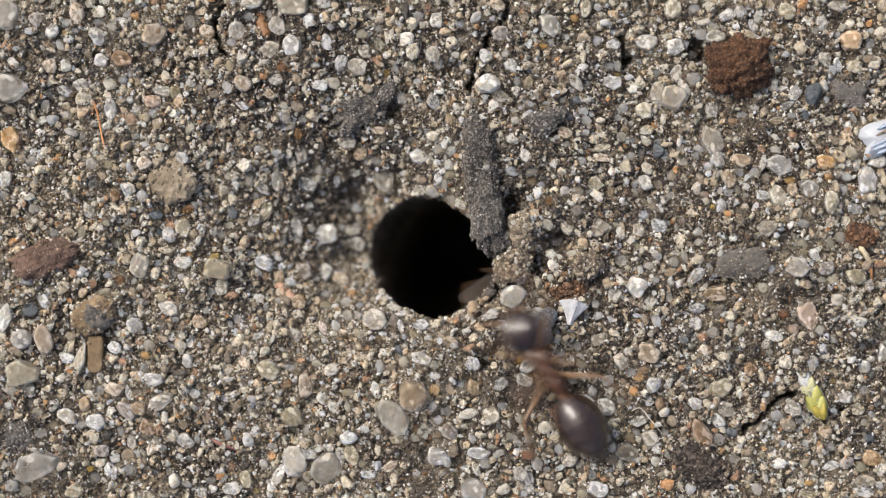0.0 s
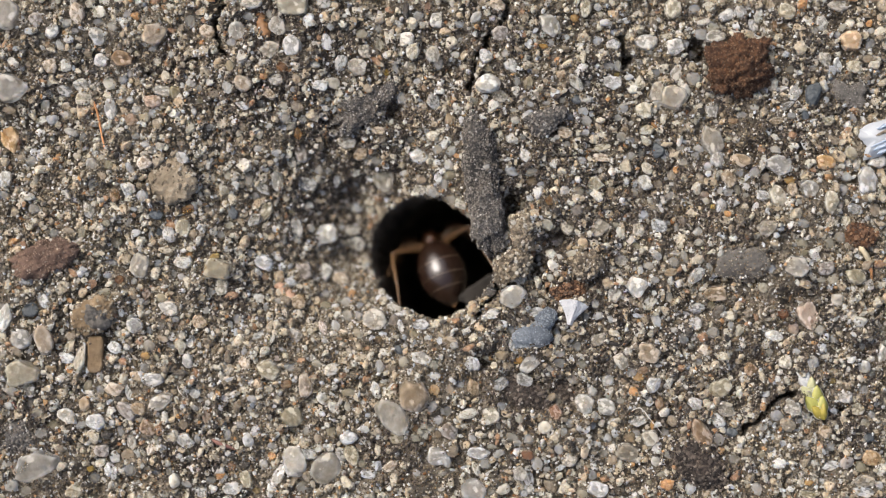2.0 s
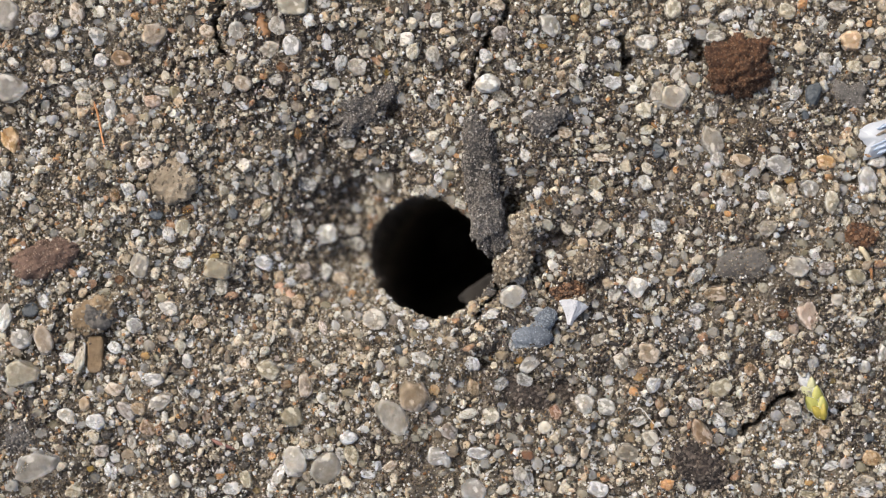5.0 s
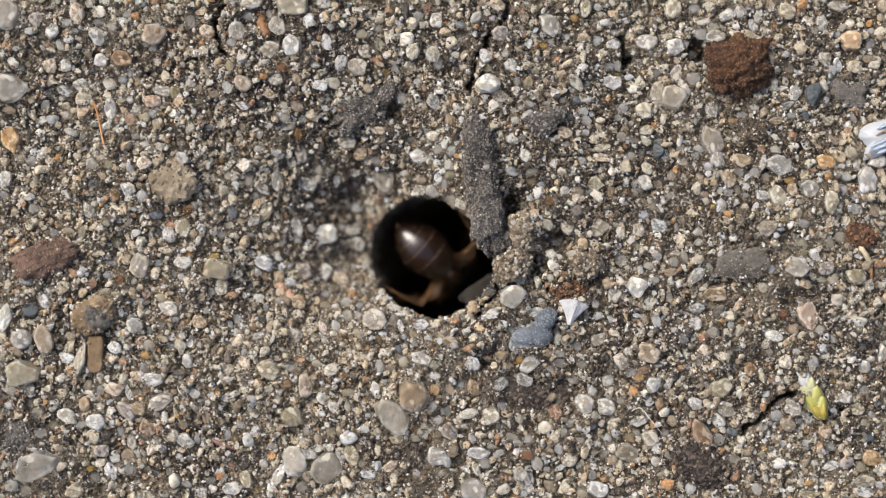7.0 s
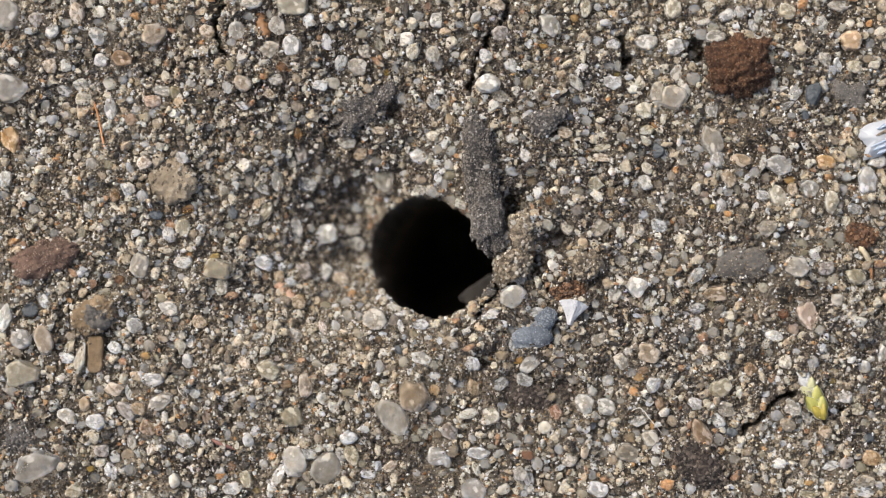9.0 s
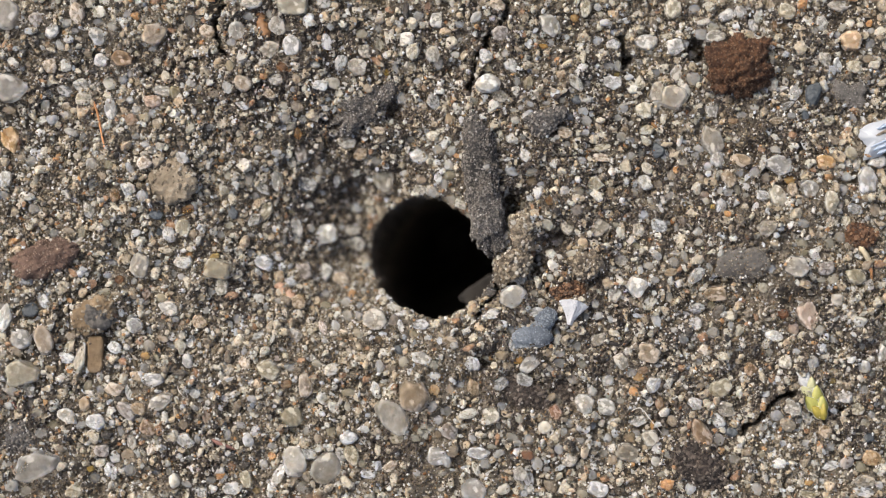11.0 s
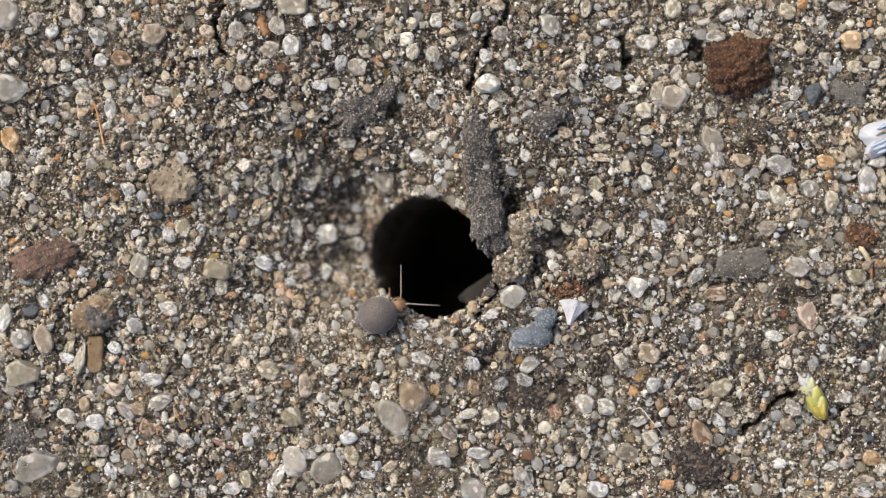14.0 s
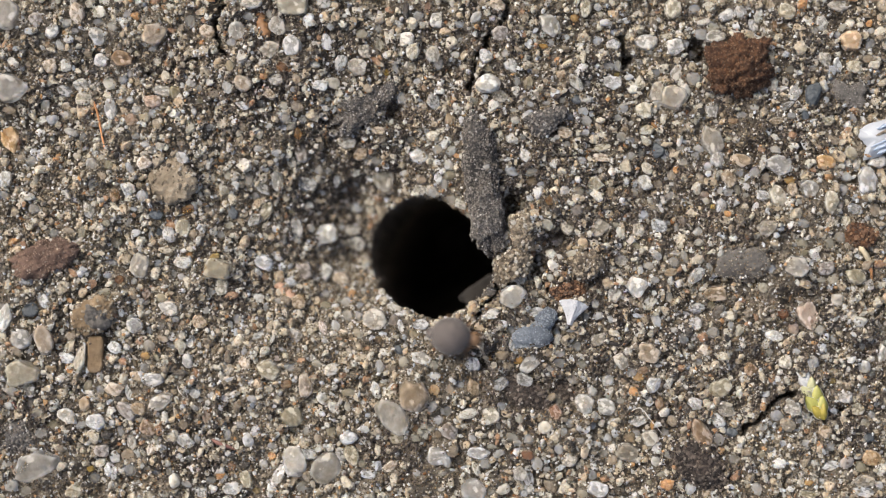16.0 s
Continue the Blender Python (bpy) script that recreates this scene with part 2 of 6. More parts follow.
def height(x, y):
    x, y = np.asarray(x, float), np.asarray(y, float)
    z = 0.42 * value_noise(x, y, 0.35, 1) + 0.26 * value_noise(x, y, 1.1, 2) + 0.24 * value_noise(x, y, 2.6, 3) + 0.18 * value_noise(x, y, 7.0, 4)
    for half, deep, way in CRACKS:
        d = along(x + 0.30 * value_noise(x, y, 3.0, 5), y + 0.30 * value_noise(x, y, 3.0, 6), way)
        z = z - deep * np.clip(1.3 - d / half, 0, 1) ** 0.7
    for hx, hy, r, deep in HOLLOWS:
        z = z - deep * np.exp(-(((x - hx) ** 2 + (y - hy) ** 2) / (r * r)) ** 1.5)
    dx, dy = x - HOLE[0], y - HOLE[1]
    turn = np.arctan2(dy, dx)
    out = np.maximum(np.hypot(dx, dy) - mouth_radius(turn), 0)
    west = np.clip(np.cos(turn - radians(168)), 0, 1) ** 2.2
    north = np.clip(np.cos(turn - radians(100)), 0, 1) ** 2
    wide = 0.35 + 1.9 * west + 0.7 * north
    deep = 0.28 + 1.6 * west + 0.4 * north
    return z - deep * np.exp(-(out / wide) ** 1.6)


def height_at(x, y):
    return float(height(np.array([x]), np.array([y]))[0])


def mesh_object(name, points, faces, material, parent=None, smooth=True):
    me = bpy.data.meshes.new(name)
    me.from_pydata(points, [], faces)
    me.polygons.foreach_set("use_smooth", [smooth] * len(me.polygons))
    me.materials.append(material)
    me.update()
    ob = new(name, me)
    ob.parent = parent
    return ob


def build_ground():
    """One sheet from the hole's floor out past all that is in view."""
    fx, fy = np.arange(-11.7, 11.71, 0.05), np.arange(-6.95, 6.96, 0.05)
    far = 1.32 ** np.arange(1, 30) * 0.9
    xs = np.concatenate([-(11.7 + far[::-1]) , fx, 11.7 + far])
    ys = np.concatenate([-(6.93 + far[::-1]), fy, 6.93 + far])
    x, y = np.meshgrid(xs, ys)
    z = height(x, y)
    dx, dy = x - HOLE[0], y - HOLE[1]
    turn = np.arctan2(dy, dx)
    rim = mouth_radius(turn) + 0.16 * value_noise(6 * np.cos(turn), 6 * np.sin(turn), 1.0, 9) + 0.10 * value_noise(16 * np.cos(turn), 16 * np.sin(turn), 1.0, 10)
    s = np.hypot(dx, dy) / rim
    inside = s < 1
    rimx, rimy = HOLE[0] + rim * np.cos(turn), HOLE[1] + rim * np.sin(turn)
    drop = np.clip((1 - s) / 0.62, 0, 1)
    west = np.clip(np.cos(turn - radians(160)), 0, 1) ** 1.5
    wall = (1 + (0.30 - 0.62 * west) * drop ** 0.5) * np.where(s < 0.38, s / 0.38, 1.0)
    rough = 1 + 0.10 * value_noise(turn * 6, drop * 12, 1.0, 11)
    deep = 13.0 * drop ** 1.25
    nx = HOLE[0] + rim * wall * rough * np.cos(turn) + 0.06 * deep
    ny = HOLE[1] + rim * wall * rough * np.sin(turn) - 0.04 * deep
    nz = height(rimx, rimy) - deep
    x, y, z = np.where(inside, nx, x), np.where(inside, ny, y), np.where(inside, nz, z)
    points = np.stack([x, y, z], -1).reshape(-1, 3) * MM
    w = len(xs)
    i = (np.arange(len(ys) - 1)[:, None] * w + np.arange(w - 1)[None]).reshape(-1)
    faces = np.stack([i, i + 1, i + w + 1, i + w], -1)
    ob = mesh_object("ground", points.tolist(), faces.tolist(), SOIL)
    tagged(ob, "damp grey-brown sandy soil with a nest hole", "ground", kind="structure")


build_ground()


# ---------------------------------------------------------------- grains
@functools.lru_cache(None)
def ball(level):
    if level == 0:
        points = np.array([(1, 0, 0), (-1, 0, 0), (0, 1, 0), (0, -1, 0), (0, 0, 1), (0, 0, -1)], float)
        return points, np.array([(i, j, k) if (i + j + k) % 2 == 0 else (j, i, k) for i in (0, 1) for j in (2, 3) for k in (4, 5)])
    bm = bmesh.new()
    bmesh.ops.create_icosphere(bm, subdivisions=level, radius=1.0)
    points = np.array([v.co[:] for v in bm.verts])
    faces = np.array([[v.index for v in f.verts] for f in bm.faces])
    bm.free()
    return points, faces


def pebble_shape(level, seed, sharp=9.0, sides=11, rough=0.03, cut=0.62):
    """A stone with flattened sides, its half sizes 1."""
    r = np.random.RandomState(seed)
    p, faces = ball(level)
    t = 2 * math.pi * (np.arange(sides) + r.uniform(-0.42, 0.42, sides)) / sides
    round_about = np.stack([np.cos(t), np.sin(t), r.normal(0.10, 0.12, sides)], -1)
    n = np.concatenate([round_about, r.normal(0, 0.17, (2, 3)) + (0, 0, 1), r.normal(0, 0.3, (2, 3)) - (0, 0, 1), r.normal(size=(3, 3))])
    n /= np.linalg.norm(n, axis=1)[:, None]
    d = np.concatenate([r.uniform(cut, 1.0, sides), r.uniform(0.52, 0.75, 4), r.uniform(0.8, 1.0, 3)])
    reach = ((np.clip(p @ n.T / d, 0, None) ** sharp).sum(1) + 0.95 ** sharp) ** (-1 / sharp)
    bumps = sum(np.sin(p @ r.normal(size=3) * k + r.uniform(0, 6)) for k in (2, 3.5, 5, 8)) / 3
    q = p * (reach * (1 + rough * bumps))[:, None]
    low, high = q.min(0), q.max(0)
    return (q - (low + high) / 2) / ((high - low) / 2), faces


placed = []
small = {}


def grain(x, y, long, wide, turn, kind, sharp=26.0, sink=0.5, lift=0.0, name="sand_grain", label=""):
    """One sand grain: centre, length and width in millimetres, turn in degrees."""
    k = len(placed)
    level = 4 if long > 0.36 else 2
    q, faces = pebble_shape(level, 100 + k, sharp, 7 + k % 5, 0.07, 0.68)
    c = min(long, wide) * (0.36 + 0.03 * (k % 4))
    q = q * np.array([long / 2, wide / 2, c]) * MM
    z = height_at(x, y) + c * (1 - sink) + lift
    if long < 0.36:
        placed.append((x, y, (long + wide) / 4))
        m = np.array(pose(x * MM, y * MM, z * MM, 0, 0, turn))
        small.setdefault(kind, []).append((q @ m[:3, :3].T + m[:3, 3], faces))
        return None
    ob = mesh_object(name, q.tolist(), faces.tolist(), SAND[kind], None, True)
    ob.matrix_basis = pose(x * MM, y * MM, z * MM, 0, 0, turn)
    placed.append((x, y, (long + wide) / 4))
    size = "large" if long > 0.6 else "small" if long < 0.32 else "medium"
    tagged(ob, label or f"{size} {KINDS[kind][3]} grain half sunk in soil", "sand grain", "sand grains on the ground")
    return ob



# ---------------------------------------------------------------- crumbs, chips and plant bits
def part(name, bm, material, parent=None, label="", smooth=True):
    me = bpy.data.meshes.new(name)
    bm.to_mesh(me)
    bm.free()
    me.polygons.foreach_set("use_smooth", [smooth] * len(me.polygons))
    me.materials.append(material)
    ob = new(name, me)
    ob.parent = parent
    if label:
        ob["label"] = label
    return ob


def bunch(x, y, z, size, seed, level, sharp, rough=0.10):
    """Many small stones at the given places: points and faces, in millimetres."""
    r = np.random.RandomState(seed)
    shapes = [pebble_shape(level, 900 + seed * 50 + k, sharp, 4 + k % 4, rough, 0.5) for k in range(40)]
    n, m = len(shapes[0][0]), len(x)
    q = np.stack([s[0] for s in shapes])[r.randint(0, 40, m)]
    half = size[:, None] / 2 * np.stack([r.uniform(0.85, 1.35, m), r.uniform(0.55, 1.0, m), r.uniform(0.5, 0.9, m)], -1)
    q = q * half[:, None]
    t, u = r.uniform(0, 2 * math.pi, m), r.normal(0, 0.45, m)
    c, s, cu, su = np.cos(t)[:, None], np.sin(t)[:, None], np.cos(u)[:, None], np.sin(u)[:, None]
    qx, qz = q[..., 0] * cu - q[..., 2] * su, q[..., 0] * su + q[..., 2] * cu
    qx, qy = qx * c - q[..., 1] * s, qx * s + q[..., 1] * c
    points = np.stack([qx + x[:, None], qy + y[:, None], qz + z[:, None]], -1).reshape(-1, 3)
    faces = (shapes[0][1][None] + (np.arange(m) * n)[:, None, None]).reshape(-1, 3)
    return points, faces, half[:, 2]


def clod(name, label, category, x, y, long, wide, tall, turn, material, lumps=0.16, grit=0.05, seed=1, sink=0.4, square=3.0, tilt=0.0, level=5, grains=None, many=0, fat=0.09):
    """A crumbly or chipped lump with an uneven skin, and with sand stuck on it where grains names a material."""
    p, faces = ball(level)
    q = p / (np.abs(p) ** square).sum(1)[:, None] ** (1 / square)
    q = q * np.array([long / 2, wide / 2, tall / 2])
    off = np.array([seed * 3.1, seed * 1.7, seed * 2.3])
    push = np.array([lumps * noise.noise(Vector(v * 2.2 + off)) + 0.6 * lumps * noise.noise(Vector(v * 5 + off)) + grit * noise.noise(Vector(v * 11 + off))
                     + 0.7 * grit * noise.noise(Vector(v * 24 + off)) for v in q])
    q = q * (1 + push)[:, None]
    ob = mesh_object(name, (q * MM).tolist(), faces.tolist(), material)
    z = height_at(x, y) + tall / 2 * (1 - sink)
    ob.matrix_basis = pose(x * MM, y * MM, z * MM, 0, tilt, turn)
    placed.append((x, y, min(long, wide) / 2))
    for k in (-1, 1):
        a = radians(turn)
        d = (long - wide) / 2 * k
        placed.append((x + d * math.cos(a), y + d * math.sin(a), min(long, wide) * 0.42))
    tagged(ob, label, category)
    if grains:
        r = np.random.RandomState(seed)
        top = np.nonzero(q[:, 2] > -0.25 * tall)[0]
        face = faces[r.choice(np.nonzero(np.isin(faces, top).all(1))[0], many)]
        share = r.dirichlet((1, 1, 1), many)
        at = (q[face] * share[:, :, None]).sum(1) * 0.995
        size = fat * (0.35 + 0.65 * r.rand(many) ** 2)
        pts, fcs, _ = bunch(at[:, 0], at[:, 1], at[:, 2], size, seed, 0 if fat < 0.09 else 1, 12.0)
        tagged(mesh_object("grit", (pts * MM).tolist(), fcs.tolist(), grains, ob, False), "fine sand grains stuck on it", kind="stuff")
    return ob


def tube(bm, points, radii, sides=8):
    """A round rod along points, in millimetres."""
    rings = []
    points = [Vector(p) for p in points]
    for i, (p, r) in enumerate(zip(points, radii)):
        way = (points[min(i + 1, len(points) - 1)] - points[max(i - 1, 0)]).normalized()
        side = way.orthogonal().normalized()
        other = way.cross(side)
        rings.append([bm.verts.new((p + (side * math.cos(t) + other * math.sin(t)) * r) * MM) for t in (2 * math.pi * k / sides for k in range(sides))])
    for a, b in zip(rings, rings[1:]):
        for k in range(sides):
            bm.faces.new((a[k], a[(k + 1) % sides], b[(k + 1) % sides], b[k]))
    bm.faces.new(rings[0][::-1])
    bm.faces.new(rings[-1])
    bmesh.ops.recalc_face_normals(bm, faces=bm.faces)
    return bm


def bend(points, steps=5):
    """Points of a smooth line through the given ones."""
    pts = [Vector(p) for p in points]
    out = []
    for i in range(len(pts) - 1):
        a, b, c, d = pts[max(i - 1, 0)], pts[i], pts[i + 1], pts[min(i + 2, len(pts) - 1)]
        for k in range(steps):
            t = k / steps
            out.append(0.5 * ((2 * b) + (c - a) * t + (2 * a - 5 * b + 4 * c - d) * t * t + (3 * b - a - 3 * c + d) * t ** 3))
    return out + [pts[-1]]


def fibre(name, label, category, way, thick, material, tip=0.5):
    """A hair, root or straw lying along the ground; way: x, y, height over the ground."""
    x0, y0, _ = way[0]
    line = bend([(x - x0, y - y0, height_at(x, y) + up) for x, y, up in way], 6)
    radii = [thick / 2 * (1 - (1 - tip) * i / (len(line) - 1)) for i in range(len(line))]
    radii = [r * min(1.0, 0.25 + 0.4 * min(i, len(line) - 1 - i)) for i, r in enumerate(radii)]
    radii = [r * (1 + 0.12 * math.sin(i * 1.7 + x0)) for i, r in enumerate(radii)]
    ob = part(name, tube(bmesh.new(), line, radii), material)
    ob.matrix_basis = pose(x0 * MM, y0 * MM, 0)
    tagged(ob, label, category)
    return ob


def ovoid(bm, centre, radii, turn=(0, 0, 0), level=3, taper=0.0, bow=1.5):
    """An egg shape in millimetres; taper narrows its back end."""
    made = bmesh.ops.create_icosphere(bm, subdivisions=level, radius=1.0)["verts"]
    m = pose(0, 0, 0, *turn).to_3x3()
    for v in made:
        p = v.co.copy()
        if taper:
            k = 1 - taper * max(0.0, -p.x) ** bow
            p.y, p.z = p.y * k, p.z * k
        v.co = (m @ Vector((p.x * radii[0], p.y * radii[1], p.z * radii[2])) + Vector(centre)) * MM
    return bm


RUSTFIBRE = plain("orange_root_skin", (0.50, 0.24, 0.10), 0.5)
SALMON = plain("salmon_root_skin", (0.46, 0.29, 0.19), 0.45)
STRAW = plain("pale_straw", (0.62, 0.52, 0.34), 0.5)
HAIR = plain("white_hair", (0.62, 0.58, 0.52), 0.3, 0.3, bump=0)
TWIG = plain("grey_bark", (0.03, 0.026, 0.022), 0.9, spread=0.6, bump=0.03)
LEAF = plain("yellow_green_moss_leaf", (0.50, 0.49, 0.13), 0.4, 0.25)
LEAFPALE = plain("pale_yellow_moss_leaf", (0.62, 0.61, 0.34), 0.4, 0.3)
LEAFTIP = plain("white_moss_tip", (0.80, 0.82, 0.74), 0.4, 0.3)
LEAFBASE = plain("golden_moss_base", (0.42, 0.34, 0.06), 0.45, 0.15)
HUSK = plain("amber_husk", (0.25, 0.13, 0.055), 0.4)
REDTHREAD = plain("red_root_thread", (0.24, 0.12, 0.09), 0.6)
SHELL = plain("pearly_shell", (0.52, 0.55, 0.58), 0.35, 0.2, per_mm=3.0, spread=0.2, coat=0.25)
SPLINTER = plain("glassy_splinter", (0.84, 0.86, 0.88), 0.07, 0.25, per_mm=4.0, spread=0.3, coat=0.6, bump=0.06)
SHELLBAND = plain("blue_shell_band", (0.36, 0.44, 0.55), 0.35, coat=0.25)


def composite_pebble():
    clod("pebble", "round beige cemented sandstone pebble with tan edges", "pebble", -6.394, 1.569, 1.093, 1.013, 0.42, 20, BEIGEROCK, 0.20, 0.10, 4, 0.3, 2.2, grains=TANGRIT, many=150, fat=0.13)
    clod("pebble", "tan banded pebble with a grey-brown core", "pebble", -8.188, -1.542, 1.013, 0.88, 0.40, 30, TANROCK, 0.26, 0.12, 6, 0.4, 2.2, grains=TANGRIT, many=260, fat=0.11)
    clod("dark_crumb", "grey-brown crumb sunk in a tan pebble", "soil crumb", -8.135, -1.595, 0.587, 0.507, 0.46, 0, GREYCHIP, 0.7, 0.2, 9, 0.1, 2.0, 0, 4)
    clod("tan_stone", "amber brown block-shaped stone", "pebble", -8.162, -2.486, 0.853, 0.373, 0.3, -92, TANROCK, 0.14, 0.06, 31, 0.4, 5.0, 0, 4)


composite_pebble()
clod("earth_crumb", "rusty brown crumbly lump of earth", "soil crumb", 6.965, 4.267, 1.413, 1.387, 0.9, -10, CRUMB, 0.45, 0.24, 3, 0.35, 2.0, grains=BROWNGRIT, many=3200, fat=0.07)
clod("stone_chip", "reddish brown rough sandstone chip", "stone chip", -9.331, -0.213, 1.493, 0.8, 0.5, 18, REDCHIP, 0.34, 0.14, 5, 0.7, 2.4, grains=REDGRIT, many=900, fat=0.08)
clod("charred_chip", "long dark grey gritty crust beside the hole", "crust", 0.965, 1.389, 3.013, 0.773, 0.80, -83, CHARRED, 0.36, 0.13, 8, 0.35, 3.0, 3, grains=DARKGRIT, many=9000, fat=0.085)
clod("charred_chip", "dark grey gritty crust lying on the sand", "crust", -1.848, 3.363, 1.707, 0.667, 0.5, 33, CHARRED, 0.5, 0.16, 11, 0.7, 2.4, grains=DARKGRIT, many=4500, fat=0.08)
clod("charred_chip", "small dark grey crust on the sand", "crust", 2.406, 3.004, 0.933, 0.533, 0.4, 20, CHARRED, 0.5, 0.2, 12, 0.7, 2.2, 0, 4, grains=DARKGRIT, many=400, fat=0.1)
clod("stone_chip", "flat dull grey stone chip", "stone chip", 7.072, -0.359, 1.147, 0.747, 0.3, 3, GREYCHIP, 0.35, 0.12, 14, 0.95, 4.0, grains=TANGRIT, many=900, fat=0.06)
clod("slate_chip", "ragged blue-grey slate chip", "stone chip", 2.1, -2.087, 0.773, 0.56, 0.3, 25, BLUECHIP, 0.5, 0.2, 16, 0.5, 3.0, 0, 4, grains=BLUEGRIT, many=700, fat=0.07)
clod("slate_chip", "small blue-grey slate chip", "stone chip", 2.419, -1.688, 0.533, 0.4, 0.28, 60, BLUECHIP, 0.5, 0.2, 17, 0.5, 2.8, 0, 4, grains=BLUEGRIT, many=700, fat=0.07)
clod("tan_crust", "tan sandy crust at the edge of the hole", "crust", 1.855, 0.411, 0.88, 0.533, 0.5, -80, TANCRUST, 0.35, 0.14, 18, 0.25, 2.4, grains=TANGRIT, many=420, fat=0.15)
clod("tan_crust", "grey-tan sandy crust at the edge of the hole", "crust", 1.67, -0.358, 0.827, 0.693, 0.55, 30, TANCRUST, 0.35, 0.15, 19, 0.2, 2.4, grains=TANGRIT, many=420, fat=0.15)
clod("tan_crust", "tan sandy crumb on the ground", "crust", 3.35, -0.385, 0.747, 0.587, 0.5, 10, TANCRUST, 0.4, 0.18, 21, 0.35, 2.2, grains=TANGRIT, many=420, fat=0.15)
clod("soil_clump", "dark humus clump among pale sand", "soil crumb", 5.995, -5.065, 1.6, 0.933, 0.4, -38, BLACKSOIL, 0.35, 0.15, 22, 0.55, 2.2, grains=BLACKGRIT, many=700, fat=0.12)
clod("soil_clump", "dark damp humus clump on the sand", "soil crumb", 1.874, -3.443, 1.2, 0.667, 0.3, -25, BLACKSOIL, 0.4, 0.18, 23, 0.6, 2.0, grains=BLACKGRIT, many=700, fat=0.12)
clod("soil_clump", "small dark damp humus clump", "soil crumb", 2.938, -3.376, 0.853, 0.587, 0.3, -60, BLACKSOIL, 0.4, 0.18, 24, 0.6, 2.0, grains=BLACKGRIT, many=700, fat=0.12)
clod("slate_lump", "dark slate grey rough lump", "stone chip", -9.943, -4.44, 0.933, 0.8, 0.4, 0, CHARRED, 0.45, 0.18, 25, 0.75, 2.2, grains=DARKGRIT, many=500, fat=0.1)
clod("stone_chip", "flat grey-beige fibrous chip", "stone chip", 9.518, 3.669, 0.987, 0.587, 0.25, -15, GREYCHIP, 0.4, 0.15, 26, 0.95, 3.0, grains=DARKGRIT, many=800, fat=0.05)
clod("soil_clump", "mossy brown crumb of soil", "soil crumb", 9.85, 0.306, 0.747, 0.533, 0.35, 0, CRUMB, 0.4, 0.2, 27, 0.5, 2.0, 0, 4, grains=BROWNGRIT, many=350, fat=0.11)
clod("soil_clump", "rusty damp soil beside the hole", "soil crumb", 3.004, -0.997, 0.88, 0.48, 0.3, 10, CRUMB, 0.4, 0.2, 28, 0.6, 2.0, 0, 4, grains=BROWNGRIT, many=350, fat=0.11)

fibre("root_fibre", "thin orange root hair lying on sand", "root", [(-8.215, 3.469, .12), (-8.135, 3.137, .16), (-8.055, 2.738, .14), (-7.936, 2.273, .08)], 0.075, RUSTFIBRE)
fibre("root", "short salmon pink root stub", "root", [(-3.988, -0.811, .02), (-3.855, -0.93, .05), (-3.695, -1.09, .07), (-3.549, -1.223, .02)], 0.24, SALMON, 1.2)
fibre("straw", "pale split straw piece", "straw", [(9.783, 0.066, .15), (9.943, -0.146, .2), (10.116, -0.465, .1)], 0.16, STRAW, 0.6)
fibre("straw", "thin brown straw piece", "straw", [(9.996, -0.279, .1), (10.076, -0.518, .15), (10.129, -0.731, .1)], 0.09, RUSTFIBRE, 0.6)
fibre("hair", "fine white plant hair on sand", "plant hair", [(4.413, -3.815, .2), (4.639, -3.735, .3), (4.865, -4.001, .34), (5.158, -4.347, .2)], 0.03, HAIR)
fibre("hair", "fine white plant hair on sand", "plant hair", [(-6.248, -3.217, .2), (-6.168, -3.363, .3), (-6.048, -3.496, .2)], 0.03, HAIR)
fibre("hair", "fine white plant hair on sand", "plant hair", [(-6.088, -3.204, .2), (-6.035, -3.363, .25), (-5.995, -3.496, .2)], 0.025, HAIR)
fibre("root", "amber brown seed husk", "seed husk", [(-4.28, 5.596, .02), (-4.294, 5.397, .06), (-4.227, 5.171, .07), (-4.187, 4.905, .02)], 0.27, HUSK, 1.2)
fibre("root_fibre", "rusty flat root piece", "root", [(-5.477, -4.48, .06), (-5.171, -4.613, .12), (-4.812, -4.732, .06)], 0.10, REDTHREAD, 0.8)
fibre("twig", "dark thin twig on the sand", "twig", [(3.868, -2.193, .06), (4.134, -2.246, .12), (4.44, -2.167, .06)], 0.10, TWIG, 0.7)
fibre("twig", "reddish root thread among grains", "root", [(-10.235, -3.443, .06), (-10.102, -3.602, .10), (-9.983, -3.815, .06)], 0.07, REDTHREAD, 0.7)


clod("twig", "grey bark splinter sticking out into the hole", "twig", 0.921, -0.976, 1.147, 0.4, 0.30, 33, TWIG, 0.2, 0.08, 33, 9.0, 3.5, 10, 4)


def fan_grain():
    """A clear glassy splinter spread like a fan, ribbed from its tip."""
    bm = bmesh.new()
    bmesh.ops.create_grid(bm, x_segments=28, y_segments=16, size=1.0)
    for v in bm.verts:
        u, w = v.co.x, (v.co.y + 1) / 2
        spread = 0.17 + 0.83 * w ** 1.5
        v.co = Vector((0.36 * u * spread, 0.613 * (w - 0.5) - 0.10 * u * u * w, 0.09 * math.cos(u * 2.2) * (0.4 + 0.6 * w) + 0.012 * math.sin(u * 9) * w + 0.06 * w * w)) * MM
    bmesh.ops.solidify(bm, geom=bm.faces[:], thickness=0.05 * MM)
    ob = part("glass_splinter", bm, SPLINTER)
    x, y = 3.031, -1.489
    ob.matrix_basis = pose(x * MM, y * MM, (height_at(x, y) + 0.16) * MM, 0, 0, -12)
    placed.append((x, y, 0.22))
    tagged(ob, "clear glassy fan-shaped mineral splinter", "mineral splinter")


fan_grain()


